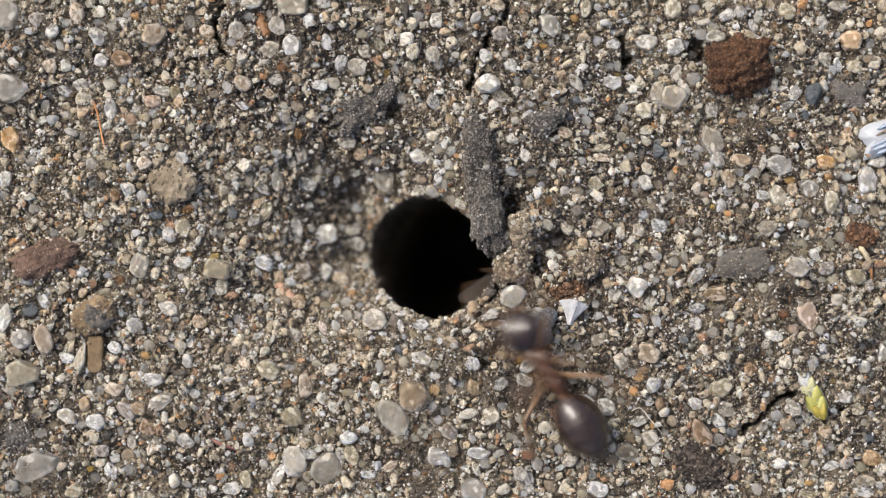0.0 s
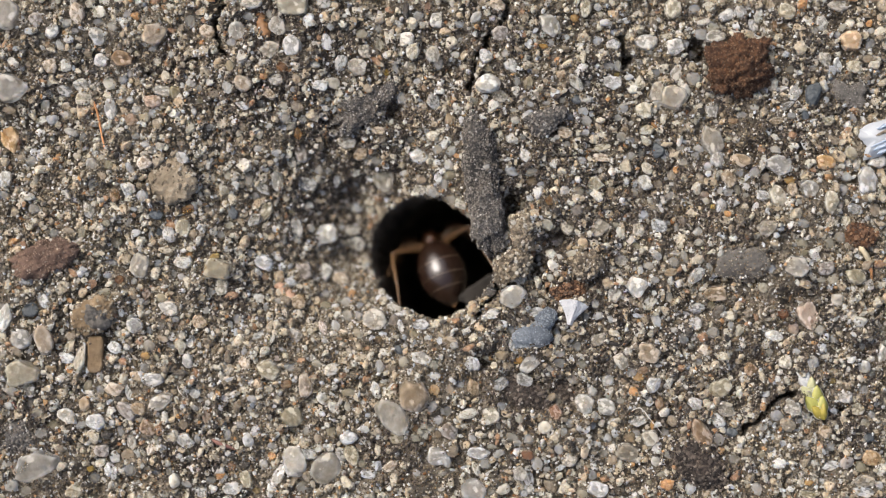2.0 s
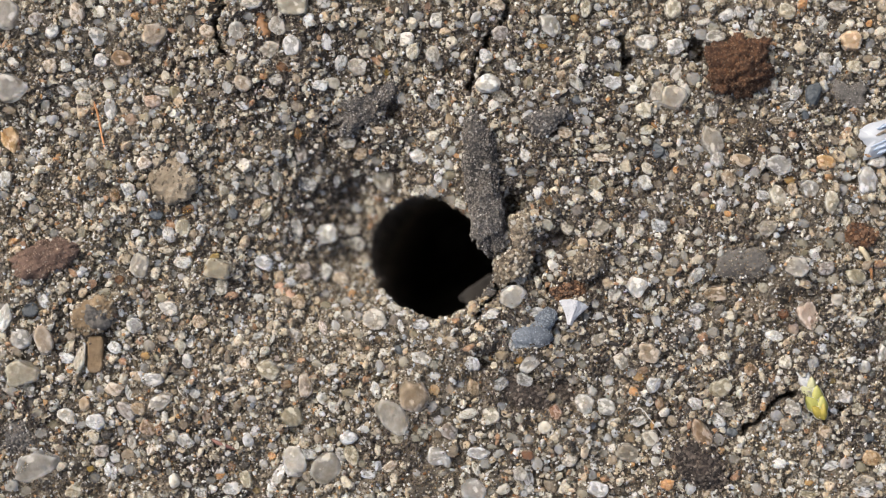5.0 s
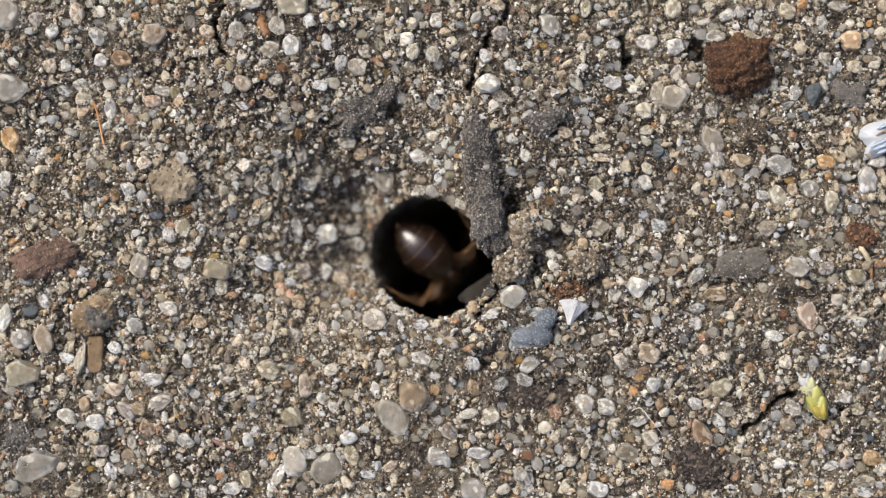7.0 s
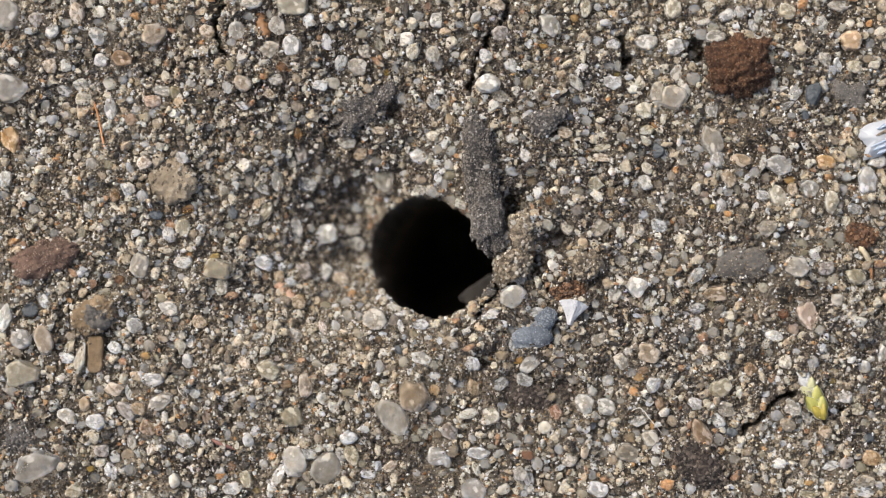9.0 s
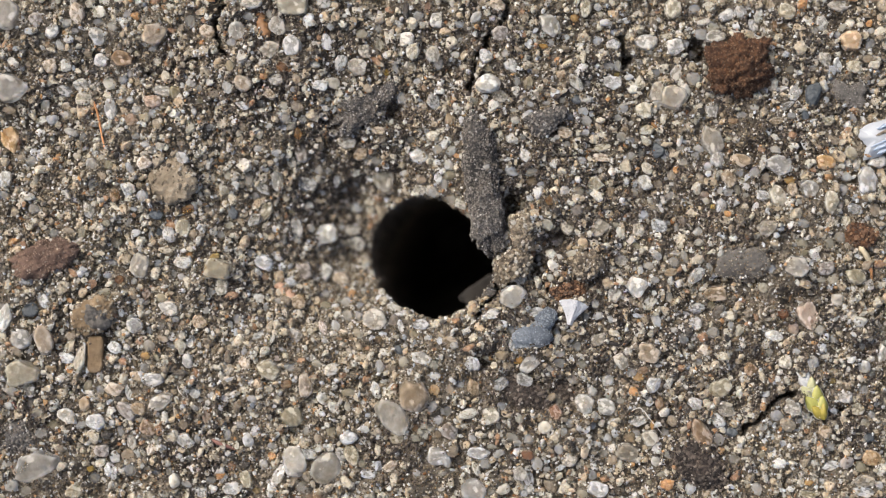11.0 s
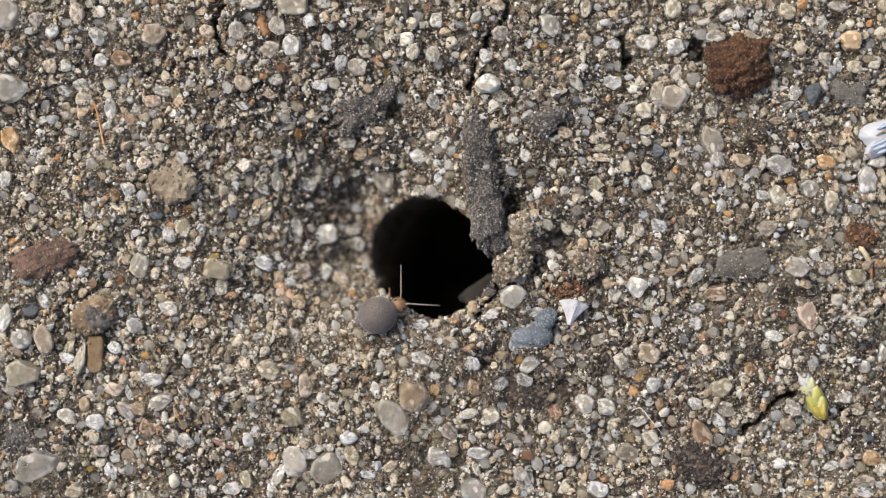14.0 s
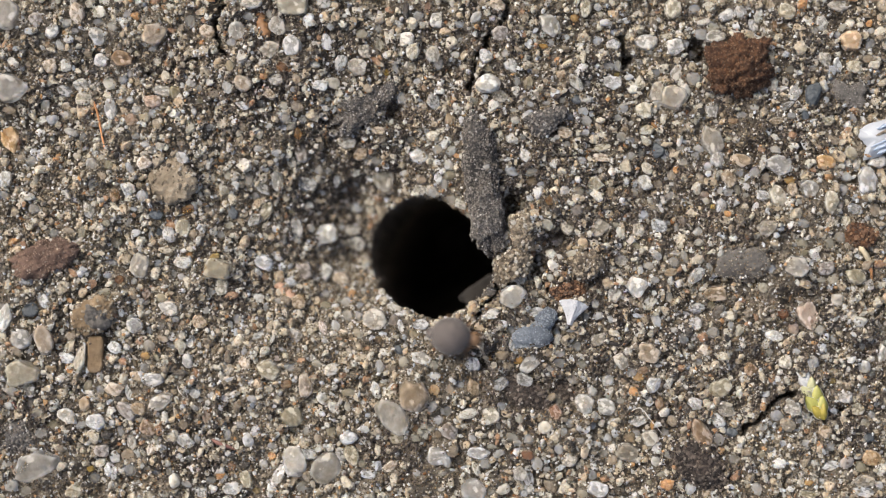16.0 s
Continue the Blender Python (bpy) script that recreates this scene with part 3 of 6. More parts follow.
def flake(bm, outline, thick, bulge):
    """A curved plate over an outline of points, in millimetres."""
    top = [bm.verts.new(Vector((x, y, bulge * (1 - 0.8 * (x * x + y * y)) + thick / 2)) * MM) for x, y in outline]
    low = [bm.verts.new(Vector((x, y, bulge * (1 - 0.8 * (x * x + y * y)) - thick / 2)) * MM) for x, y in outline]
    middle = sum((v.co for v in top), Vector()) / len(top)
    peak, pit = bm.verts.new(middle + Vector((0, 0, 0.06 * MM))), bm.verts.new(middle - Vector((0, 0, 0.06 * MM)))
    for k in range(len(outline)):
        m = (k + 1) % len(outline)
        bm.faces.new((top[k], top[m], peak))
        bm.faces.new((low[m], low[k], pit))
        bm.faces.new((top[k], low[k], low[m], top[m]))
    bmesh.ops.recalc_face_normals(bm, faces=bm.faces)
    return bm


def shell_piece():
    """A pearly lozenge-shaped flake with bluish growth streaks."""
    x, y = 10.156, 2.565
    root = tagged(new("shell_flake"), "pearly white broken shell flake with bluish streaks", "shell flake")
    root.matrix_basis = pose(x * MM, y * MM, (height_at(x, y) + 0.18) * MM, 3, -4, 0)
    r = random.Random(4)
    corners = ((-0.40, 0.24), (-0.14, 0.40), (0.26, 0.47), (0.60, 0.45), (0.62, -0.10), (0.26, -0.26), (0.0, -0.42), (-0.32, -0.48), (-0.24, -0.14), (-0.42, 0.06))
    ring = []
    for (ax, ay), (bx, by) in zip(corners, corners[1:] + corners[:1]):
        for k in range(4):
            t = k / 4
            ring.append((ax + (bx - ax) * t + r.uniform(-0.014, 0.014), ay + (by - ay) * t + r.uniform(-0.014, 0.014)))
    part("plate", flake(bmesh.new(), ring, 0.07, 0.08), SHELL, root)
    for at, wide, long, mat, words in ((-0.16, 0.055, 0.34, SHELLBAND, "bluish growth streak"), (-0.05, 0.03, 0.40, SHELLBAND, "bluish growth streak"), (0.30, 0.05, 0.24, SHELLBAND, "bluish growth streak"), (0.16, 0.045, 0.26, TANCRUST, "tan dirt in a crack"), (-0.28, 0.04, 0.24, SHELLBAND, "bluish growth streak")):
        ring = [(long * math.cos(t) * r.uniform(0.9, 1.05), wide * math.sin(t) * r.uniform(0.7, 1.2)) for t in (2 * math.pi * k / 18 for k in range(18))]
        streak = part("streak", flake(bmesh.new(), ring, 0.03, 0.05), mat, root, words)
        streak.matrix_basis = pose(0.20 * MM, (at + 0.03) * MM, 0.085 * MM, 0, 0, 24)
    placed.append((x, y, 0.4))


shell_piece()


def moss_sprig():
    """Overlapping boat-shaped pointed leaves, white at the tip, golden at the base."""
    x, y = 8.88, -3.842
    root = tagged(new("moss_sprig"), "yellow-green moss sprig with white leaf tips", "moss")
    root.matrix_basis = pose(x * MM, y * MM, (height_at(x, y) + 0.20) * MM, 0, 0, 114)
    steps = ((0.00, -0.05, 0.40, 0.10, LEAFBASE), (0.04, 0.06, 0.42, 0.11, LEAFBASE), (0.14, -0.10, 0.46, 0.13, LEAF), (0.26, 0.10, 0.48, 0.14, LEAF),
             (0.40, -0.09, 0.48, 0.14, LEAF), (0.52, 0.09, 0.46, 0.13, LEAFPALE), (0.66, -0.07, 0.42, 0.12, LEAFPALE), (0.78, 0.06, 0.38, 0.10, LEAFTIP), (0.86, -0.05, 0.36, 0.08, LEAFTIP), (0.98, 0.07, 0.26, 0.045, LEAFTIP), (1.00, -0.08, 0.24, 0.04, LEAFTIP))
    for k, (stem, side, long, wide, mat) in enumerate(steps):
        bm = bmesh.new()
        bmesh.ops.create_grid(bm, x_segments=14, y_segments=8, size=1.0)
        for v in bm.verts:
            s, w = v.co.x, v.co.y
            half = 1.2 * wide * (1 - s * s) ** 0.6 * (1.0 - 0.35 * s)
            v.co = Vector((s * long / 2, w * half, 0.11 * (1 - w * w) * (1 - 0.5 * s * s) + 0.05 * s)) * MM
        bmesh.ops.remove_doubles(bm, verts=bm.verts, dist=0.0005 * MM)
        bmesh.ops.solidify(bm, geom=bm.faces[:], thickness=0.018 * MM)
        leaf = part("leaf", bm, mat, root)
        sign = 1 if side > 0 else -1
        for w in (1, -1):
            line = []
            for i in range(12):
                at = -0.92 + 1.9 * i / 11
                line.append((at * long / 2, w * 1.2 * wide * max(0.0, 1 - at * at) ** 0.6 * (1.0 - 0.35 * at), 0.05 * at + 0.006))
            part("leaf_edge", tube(bmesh.new(), line, [0.006] * 10 + [0.006, 0.003], 5), LEAFTIP, leaf, "thin white leaf edge")
        leaf.matrix_basis = pose(stem * MM, side * MM, (0.02 * (11 - k) - 0.08) * MM, -22 * sign, 4, 13 * sign)



moss_sprig()


grain(-10.289, 5.53, 0.773, 0.667, -90, "beige")
grain(-9.557, 5.397, 0.427, 0.373, -0, "mauve")
grain(-9.199, 5.131, 0.4, 0.32, 35, "white", 14)
grain(-9.464, 5.038, 0.213, 0.187, -0, "cream")
grain(-9.318, 4.825, 0.173, 0.16, -0, "pink")
grain(-9.026, 4.799, 0.293, 0.173, -60, "white", 14)
grain(-8.587, 5.53, 0.56, 0.347, -85, "tan")
grain(-8.095, 5.57, 0.373, 0.32, -0, "cream")
grain(-8.095, 5.344, 0.293, 0.187, -0, "grey")
grain(-8.135, 5.025, 0.48, 0.373, -45, "pale")
grain(-8.826, 5.304, 0.267, 0.2, -0, "pale")
grain(-8.654, 5.131, 0.2, 0.16, -0, "beige")
grain(-7.763, 5.224, 0.24, 0.2, -80, "pale")
grain(-7.431, 5.53, 0.213, 0.213, -0, "grey")
grain(-6.806, 5.038, 0.613, 0.56, -0, "tan")
grain(-6.407, 4.599, 0.213, 0.187, -0, "white")
grain(-6.832, 4.732, 0.24, 0.16, -0, "beige")
grain(-5.942, 5.357, 0.32, 0.267, -70, "pale")
grain(-5.57, 5.131, 0.4, 0.373, -60, "tan")
grain(-7.59, 4.493, 0.587, 0.4, -20, "amber")
grain(-8.082, 4.44, 0.4, 0.347, -80, "clear", 12)
grain(-8.56, 3.868, 0.4, 0.347, -20, "pale")
grain(-8.481, 3.562, 0.453, 0.347, 10, "cream")
grain(-7.869, 3.895, 0.347, 0.293, -40, "cream")
grain(-7.564, 4.001, 0.24, 0.213, -0, "blue")
grain(-7.391, 4.161, 0.213, 0.187, -90, "grey")
grain(-8.933, 3.735, 0.373, 0.293, -0, "grey")
grain(-9.292, 4.333, 0.4, 0.347, -90, "tan")
grain(-10.209, 3.802, 0.96, 0.747, -0, "pale", 14)
grain(-7.391, 3.523, 0.213, 0.213, -0, "white", 12)
grain(-6.859, 3.469, 0.453, 0.32, -0, "pink")
grain(-6.633, 3.735, 0.453, 0.267, -10, "pale")
grain(-6.327, 3.695, 0.347, 0.293, -80, "cream")
grain(-5.942, 3.895, 0.267, 0.24, -60, "clear")
grain(-5.742, 3.775, 0.187, 0.16, -90, "clear")
grain(-5.729, 3.496, 0.253, 0.173, 40, "cream")
grain(-5.862, 3.243, 0.187, 0.133, -90, "white")
grain(-9.398, 3.363, 0.32, 0.24, -100, "pale")
grain(-8.893, 3.376, 0.227, 0.187, -0, "tan")
grain(-10.222, 3.27, 0.347, 0.213, -0, "tan")
grain(-9.464, 3.044, 0.373, 0.213, 20, "cream")
grain(-9.199, 3.044, 0.293, 0.24, -0, "clear")
grain(-8.893, 3.164, 0.32, 0.24, -0, "beige")
grain(-7.829, 3.27, 0.613, 0.293, -80, "grey")
grain(-6.859, 3.204, 0.267, 0.24, -90, "clear")
grain(-7.338, 3.044, 0.347, 0.293, -40, "pink")
grain(-7.019, 3.097, 0.267, 0.24, -90, "cream")
grain(-7.231, 3.27, 0.267, 0.227, -60, "pale")
grain(-4.506, 5.756, 0.533, 0.267, -0, "pale")
grain(-3.549, 5.782, 0.773, 0.587, -0, "cream")
grain(-2.805, 5.796, 0.373, 0.32, -0, "clear")
grain(-4.839, 5.131, 0.48, 0.427, -0, "beige")
grain(-4.573, 5.49, 0.293, 0.267, -0, "grey")
grain(-3.908, 5.264, 0.48, 0.427, -80, "beige")
grain(-4.081, 5.53, 0.24, 0.173, -80, "white")
grain(-4.971, 4.865, 0.267, 0.213, -0, "pale")
grain(-4.068, 4.692, 0.507, 0.453, -0, "beige")
grain(-3.536, 4.772, 0.507, 0.453, -80, "grey")
grain(-2.752, 4.865, 0.427, 0.267, -70, "clear", 12)
grain(-2.645, 5.224, 0.187, 0.187, -0, "white")
grain(-1.914, 5.065, 0.293, 0.267, -0, "cream")
grain(-1.515, 5.197, 0.24, 0.187, -90, "clear")
grain(-1.515, 4.839, 0.373, 0.24, -60, "cream")
grain(-0.585, 5.503, 0.267, 0.24, -40, "clear", 12)
grain(-0.359, 5.703, 0.267, 0.187, -90, "rust")
grain(-0.16, 5.397, 0.4, 0.347, -80, "pale")
grain(-0.851, 4.932, 0.427, 0.4, -40, "beige")
grain(-0.718, 4.666, 0.453, 0.347, -100, "cream")
grain(-0.253, 4.599, 0.453, 0.36, -80, "pale")
grain(-0.784, 4.294, 0.4, 0.347, -120, "beige")
grain(-0.12, 4.4, 0.347, 0.267, -90, "grey")
grain(-2.406, 4.4, 0.453, 0.32, 60, "clear")
grain(-2.02, 4.294, 0.453, 0.427, -0, "beige")
grain(-1.848, 4.666, 0.4, 0.32, -60, "beige")
grain(-1.343, 4.174, 0.173, 0.16, -0, "gold")
grain(-1.13, 4.267, 0.293, 0.147, -85, "clear")
grain(-2.911, 3.842, 0.4, 0.267, -0, "pale")
grain(-2.579, 3.908, 0.347, 0.267, -20, "cream")
grain(-3.044, 4.333, 0.293, 0.16, -0, "white")
grain(-3.775, 4.267, 0.32, 0.24, -30, "rust")
grain(-3.443, 4.001, 0.267, 0.2, -80, "tan")
grain(-5.065, 3.802, 0.32, 0.267, -80, "white")
grain(-4.706, 3.895, 0.453, 0.373, -30, "tan")
grain(-4.998, 4.294, 0.293, 0.213, -80, "cream")
grain(-3.948, 3.975, 0.4, 0.267, -0, "beige")
grain(-3.443, 3.376, 0.347, 0.28, -30, "tan")
grain(-3.775, 3.403, 0.267, 0.227, -40, "cream")
grain(-4.307, 3.43, 0.293, 0.213, -40, "grey")
grain(-2.778, 3.336, 0.2, 0.173, -0, "white", 12)
grain(-2.712, 3.536, 0.147, 0.133, -0, "white")
grain(-3.536, 3.762, 0.147, 0.133, -0, "clear")
grain(-0.984, 3.576, 0.32, 0.24, -80, "clear", 13)
grain(-0.611, 3.935, 0.24, 0.213, -0, "clear")
grain(-0.452, 3.802, 0.187, 0.16, -0, "pink")
grain(-0.226, 3.496, 0.427, 0.333, -60, "grey")
grain(-4.107, 3.669, 0.4, 0.24, -40, "tan")
grain(-4.706, 3.376, 0.4, 0.2, -20, "grey")
grain(-3.709, 3.071, 0.267, 0.24, -0, "pale")
grain(-3.336, 3.071, 0.267, 0.213, -0, "grey")
grain(1.276, 5.729, 0.4, 0.293, -20, "tan")
grain(1.449, 5.742, 0.293, 0.227, -0, "blue")
grain(0.771, 5.437, 0.36, 0.227, 40, "clear")
grain(0.385, 5.304, 0.267, 0.173, -0, "blue")
grain(0.412, 4.932, 0.147, 0.133, -0, "white")
grain(0.279, 4.599, 0.24, 0.173, -10, "white")
grain(1.01, 4.533, 0.373, 0.347, -20, "clear")
grain(1.063, 4.267, 0.24, 0.2, -0, "cream")
grain(1.063, 3.895, 0.613, 0.48, -10, "white", 7, 0.3)
grain(1.475, 4.599, 0.213, 0.2, -0, "clear")
grain(1.608, 4.333, 0.427, 0.32, -55, "pale")
grain(1.343, 3.602, 0.373, 0.293, -0, "beige")
grain(0.744, 3.496, 0.213, 0.173, -0, "pale")
grain(1.848, 5.197, 0.16, 0.16, -0, "white")
grain(2.499, 5.277, 0.613, 0.427, -50, "pale", 13)
grain(2.34, 4.772, 0.267, 0.12, -10, "orange")
grain(1.343, 5.065, 0.427, 0.4, -0, "mauve")
grain(3.11, 5.437, 0.24, 0.2, -0, "orange")
grain(3.35, 5.663, 0.48, 0.293, -95, "cream")
grain(3.642, 5.703, 0.227, 0.2, -60, "white")
grain(4.028, 4.825, 0.387, 0.307, 10, "clear")
grain(3.642, 4.905, 0.24, 0.227, -0, "clear")
grain(4.799, 4.905, 0.587, 0.427, -0, "beige")
grain(4.878, 4.666, 0.24, 0.187, -0, "clear")
grain(3.908, 4.333, 0.32, 0.227, -10, "clear")
grain(4.134, 4.333, 0.267, 0.2, -90, "pale")
grain(4.107, 4.134, 0.173, 0.12, 20, "gold")
grain(3.403, 4.666, 0.213, 0.107, -90, "white")
grain(4.4, 4.068, 0.24, 0.173, -0, "white")
grain(4.666, 3.935, 0.373, 0.267, -95, "cream")
grain(5.065, 4.174, 0.213, 0.187, -80, "clear")
grain(3.137, 3.895, 0.453, 0.267, -50, "pale")
grain(4.001, 3.935, 0.453, 0.373, -0, "grey")
grain(3.403, 3.908, 0.187, 0.173, -0, "clear")
grain(3.044, 3.735, 0.147, 0.133, -0, "white")
grain(2.007, 3.908, 0.347, 0.227, -90, "cream")
grain(1.741, 3.935, 0.267, 0.173, -80, "blue")
grain(2.034, 3.137, 0.36, 0.307, -0, "blue")
grain(2.047, 3.403, 0.2, 0.147, -20, "clear")
grain(2.446, 3.443, 0.253, 0.12, -0, "pale")
grain(2.805, 3.496, 0.2, 0.16, 40, "pale")
grain(3.137, 3.536, 0.267, 0.24, -0, "slate")
grain(3.297, 3.23, 0.267, 0.24, -0, "clear")
grain(3.509, 3.19, 0.173, 0.16, -0, "white")
grain(3.004, 3.11, 0.213, 0.173, -30, "clear")
grain(3.35, 3.044, 0.347, 0.227, -30, "beige")
grain(4.227, 3.31, 0.293, 0.227, 25, "clear")
grain(4.107, 3.097, 0.24, 0.187, -10, "clear")
grain(4.732, 3.27, 0.453, 0.4, -10, "cream")
grain(5.104, 3.43, 0.267, 0.227, -80, "white")
grain(4.44, 2.964, 0.187, 0.147, -0, "white")
grain(1.701, 3.031, 0.227, 0.2, -0, "white")
grain(1.648, 3.27, 0.187, 0.133, -0, "cream")
grain(1.834, 3.323, 0.147, 0.133, -0, "clear")
grain(0.173, 3.044, 0.347, 0.267, -85, "tan")
grain(2.074, 4.2, 0.173, 0.133, -20, "clear")
grain(5.065, 3.735, 0.48, 0.373, -95, "beige")
grain(2.539, 4.865, 0.24, 0.187, -0, "grey")
grain(5.437, 5.676, 0.48, 0.427, -80, "cream")
grain(5.929, 5.663, 0.293, 0.24, -0, "blue")
grain(6.7, 5.53, 0.48, 0.293, 15, "clear", 12)
grain(7.019, 5.596, 0.373, 0.28, -80, "grey")
grain(6.354, 5.197, 0.32, 0.267, -0, "cream")
grain(6.407, 5.011, 0.48, 0.307, 12, "pale")
grain(6.101, 5.065, 0.32, 0.267, -0, "grey")
grain(7.324, 5.264, 0.373, 0.227, -70, "clear")
grain(5.703, 4.865, 0.267, 0.2, -10, "white")
grain(5.49, 4.772, 0.453, 0.4, -0, "pale")
grain(5.942, 4.639, 0.4, 0.28, 20, "pale")
grain(5.53, 4.161, 0.56, 0.293, -100, "beige")
grain(5.902, 4.028, 0.347, 0.32, -60, "grey")
grain(8.095, 5.583, 0.44, 0.36, -30, "cream", 7, 0.3)
grain(7.816, 5.264, 0.373, 0.147, -85, "amber")
grain(8.055, 5.264, 0.267, 0.187, -10, "tan")
grain(8.919, 5.33, 0.453, 0.293, -80, "pale")
grain(8.72, 5.131, 0.213, 0.187, -0, "beige")
grain(9.292, 5.729, 0.48, 0.267, -0, "beige")
grain(9.584, 4.905, 0.533, 0.493, -0, "orange")
grain(9.411, 5.224, 0.253, 0.16, 30, "cream")
grain(10.049, 4.799, 0.32, 0.2, -110, "clear")
grain(10.049, 5.118, 0.267, 0.147, 30, "white")
grain(8.986, 4.466, 0.427, 0.333, -60, "beige")
grain(9.292, 4.333, 0.373, 0.2, -75, "clear")
grain(9.69, 4.294, 0.387, 0.32, -20, "cream", 7, 0.3)
grain(9.983, 4.466, 0.267, 0.2, -0, "tan")
grain(8.68, 4.24, 0.267, 0.16, -0, "pale")
grain(8.162, 4.24, 0.253, 0.213, -0, "beige")
grain(8.295, 3.695, 0.453, 0.333, 60, "pale")
grain(8.095, 3.376, 0.4, 0.187, 25, "clear")
grain(8.68, 3.629, 0.587, 0.36, -95, "slate")
grain(8.521, 3.124, 0.267, 0.213, -60, "slate")
grain(6.367, 3.297, 0.427, 0.36, -75, "clear")
grain(5.437, 3.576, 0.667, 0.587, -20, "beige")
grain(5.729, 3.735, 0.36, 0.307, -80, "pale")
grain(5.264, 3.762, 0.267, 0.213, -0, "white")
grain(6.061, 4.028, 0.24, 0.2, -90, "blue")
grain(7.058, 3.164, 0.293, 0.173, -0, "clear")
grain(7.324, 3.336, 0.213, 0.16, -0, "pale")
grain(9.052, 3.004, 0.4, 0.24, 10, "cream")
grain(7.856, 3.031, 0.427, 0.2, -0, "tan")
grain(8.188, 3.137, 0.24, 0.2, -0, "blue")
grain(6.859, 3.017, 0.293, 0.173, -0, "amber")
grain(9.65, 3.097, 0.293, 0.16, -60, "clear")
grain(9.012, 3.496, 0.187, 0.16, -90, "pale")
grain(9.292, 5.038, 0.213, 0.16, -90, "pale")
grain(10.129, 3.735, 0.147, 0.12, -0, "white")
grain(-10.182, 2.565, 0.667, 0.507, -80, "orange")
grain(-8.494, 2.645, 0.253, 0.16, 45, "clear")
grain(-8.202, 2.273, 0.173, 0.133, -0, "white")
grain(-8.029, 2.167, 0.2, 0.147, 35, "cream")
grain(-7.896, 1.981, 0.293, 0.227, 10, "cream")
grain(-8.255, 2.007, 0.307, 0.267, -40, "beige")
grain(-8.029, 1.741, 0.253, 0.173, -30, "tan")
grain(-7.364, 1.901, 0.347, 0.2, -75, "clear")
grain(-7.032, 2.034, 0.373, 0.333, 20, "tan")
grain(-7.431, 1.409, 0.4, 0.347, -30, "pale")
grain(-7.736, 1.276, 0.373, 0.28, -85, "amber")
grain(-7.072, 1.25, 0.32, 0.28, -80, "clear")
grain(-6.766, 0.811, 0.333, 0.253, -0, "slate")
grain(-6.141, 0.505, 0.453, 0.373, -85, "cream", 11)
grain(-7.231, 0.385, 0.267, 0.2, 20, "white")
grain(-6.46, 0.346, 0.4, 0.293, -80, "clear")
grain(-6.7, 0.412, 0.2, 0.187, -0, "slate")
grain(-5.902, 0.346, 0.227, 0.227, -0, "tan")
grain(-7.696, 0.173, 0.32, 0.28, -80, "cream")
grain(-8.494, 0.385, 0.347, 0.2, -95, "cream")
grain(-9.159, 0.372, 0.227, 0.213, -0, "clear")
grain(-8.826, 0.412, 0.32, 0.2, -20, "tan")
grain(-10.289, 1.635, 0.4, 0.293, -95, "white")
grain(-10.368, 1.276, 0.267, 0.213, -0, "clear")
grain(-9.69, 2.074, 0.32, 0.267, -0, "grey")
grain(-9.092, 2.379, 0.147, 0.12, -0, "white")
grain(-5.503, 2.871, 0.32, 0.2, -0, "blue")
grain(-7.231, 2.672, 0.227, 0.187, -0, "pale")
grain(-6.992, 2.459, 0.227, 0.173, -0, "blue")
grain(-6.141, 2.14, 0.4, 0.293, -20, "grey")
grain(-5.29, 0.346, 0.267, 0.187, -20, "beige")
grain(-9.624, 0.944, 0.293, 0.24, -0, "beige")
grain(-8.321, 0.917, 0.4, 0.267, -80, "pale")
grain(-6.035, 0.944, 0.347, 0.227, 30, "amber")
grain(-8.228, 1.542, 0.28, 0.253, -0, "blue")
grain(-7.896, 0.611, 0.2, 0.173, -0, "cream")
grain(-7.284, 0.944, 0.173, 0.133, -0, "white")
grain(-5.237, 1.436, 0.32, 0.187, -90, "cream")
grain(-4.107, 2.911, 0.253, 0.147, -0, "cream")
grain(-3.775, 2.871, 0.2, 0.133, -0, "white")
grain(-3.443, 2.738, 0.32, 0.213, -80, "amber")
grain(-4.373, 2.379, 0.253, 0.173, -0, "pale")
grain(-3.948, 2.273, 0.267, 0.213, -0, "grey")
grain(-4.413, 2.06, 0.147, 0.107, -40, "white", 13)
grain(-5.104, 1.741, 0.267, 0.2, -30, "cream")
grain(-5.158, 1.382, 0.213, 0.173, -0, "cream")
grain(-4.613, 1.635, 0.347, 0.28, -70, "beige")
grain(-3.948, 1.608, 0.56, 0.293, -75, "pale")
grain(-4.28, 1.449, 0.373, 0.253, -45, "pale")
grain(-4.48, 1.276, 0.2, 0.187, -0, "clear")
grain(-4.227, 0.904, 0.507, 0.293, 65, "cream")
grain(-4.48, 0.678, 0.4, 0.267, 50, "pale")
grain(-5.104, 0.572, 0.267, 0.187, -0, "cream")
grain(-4.998, 0.877, 0.347, 0.24, -70, "slate")
grain(-4.573, 0.346, 0.2, 0.147, -0, "clear")
grain(-2.978, 1.901, 0.28, 0.253, -0, "beige")
grain(-2.752, 1.874, 0.213, 0.187, -90, "clear")
grain(-2.552, 1.675, 0.453, 0.187, 78, "blue")
grain(-3.243, 1.542, 0.453, 0.36, -20, "grey")
grain(-2.911, 1.369, 0.2, 0.133, -20, "clear")
grain(-2.286, 2.539, 0.453, 0.307, -0, "beige")
grain(-1.954, 2.273, 0.387, 0.333, -0, "tan")
grain(-1.582, 2.114, 0.28, 0.267, -0, "grey")
grain(-1.382, 1.635, 0.667, 0.533, -50, "beige")
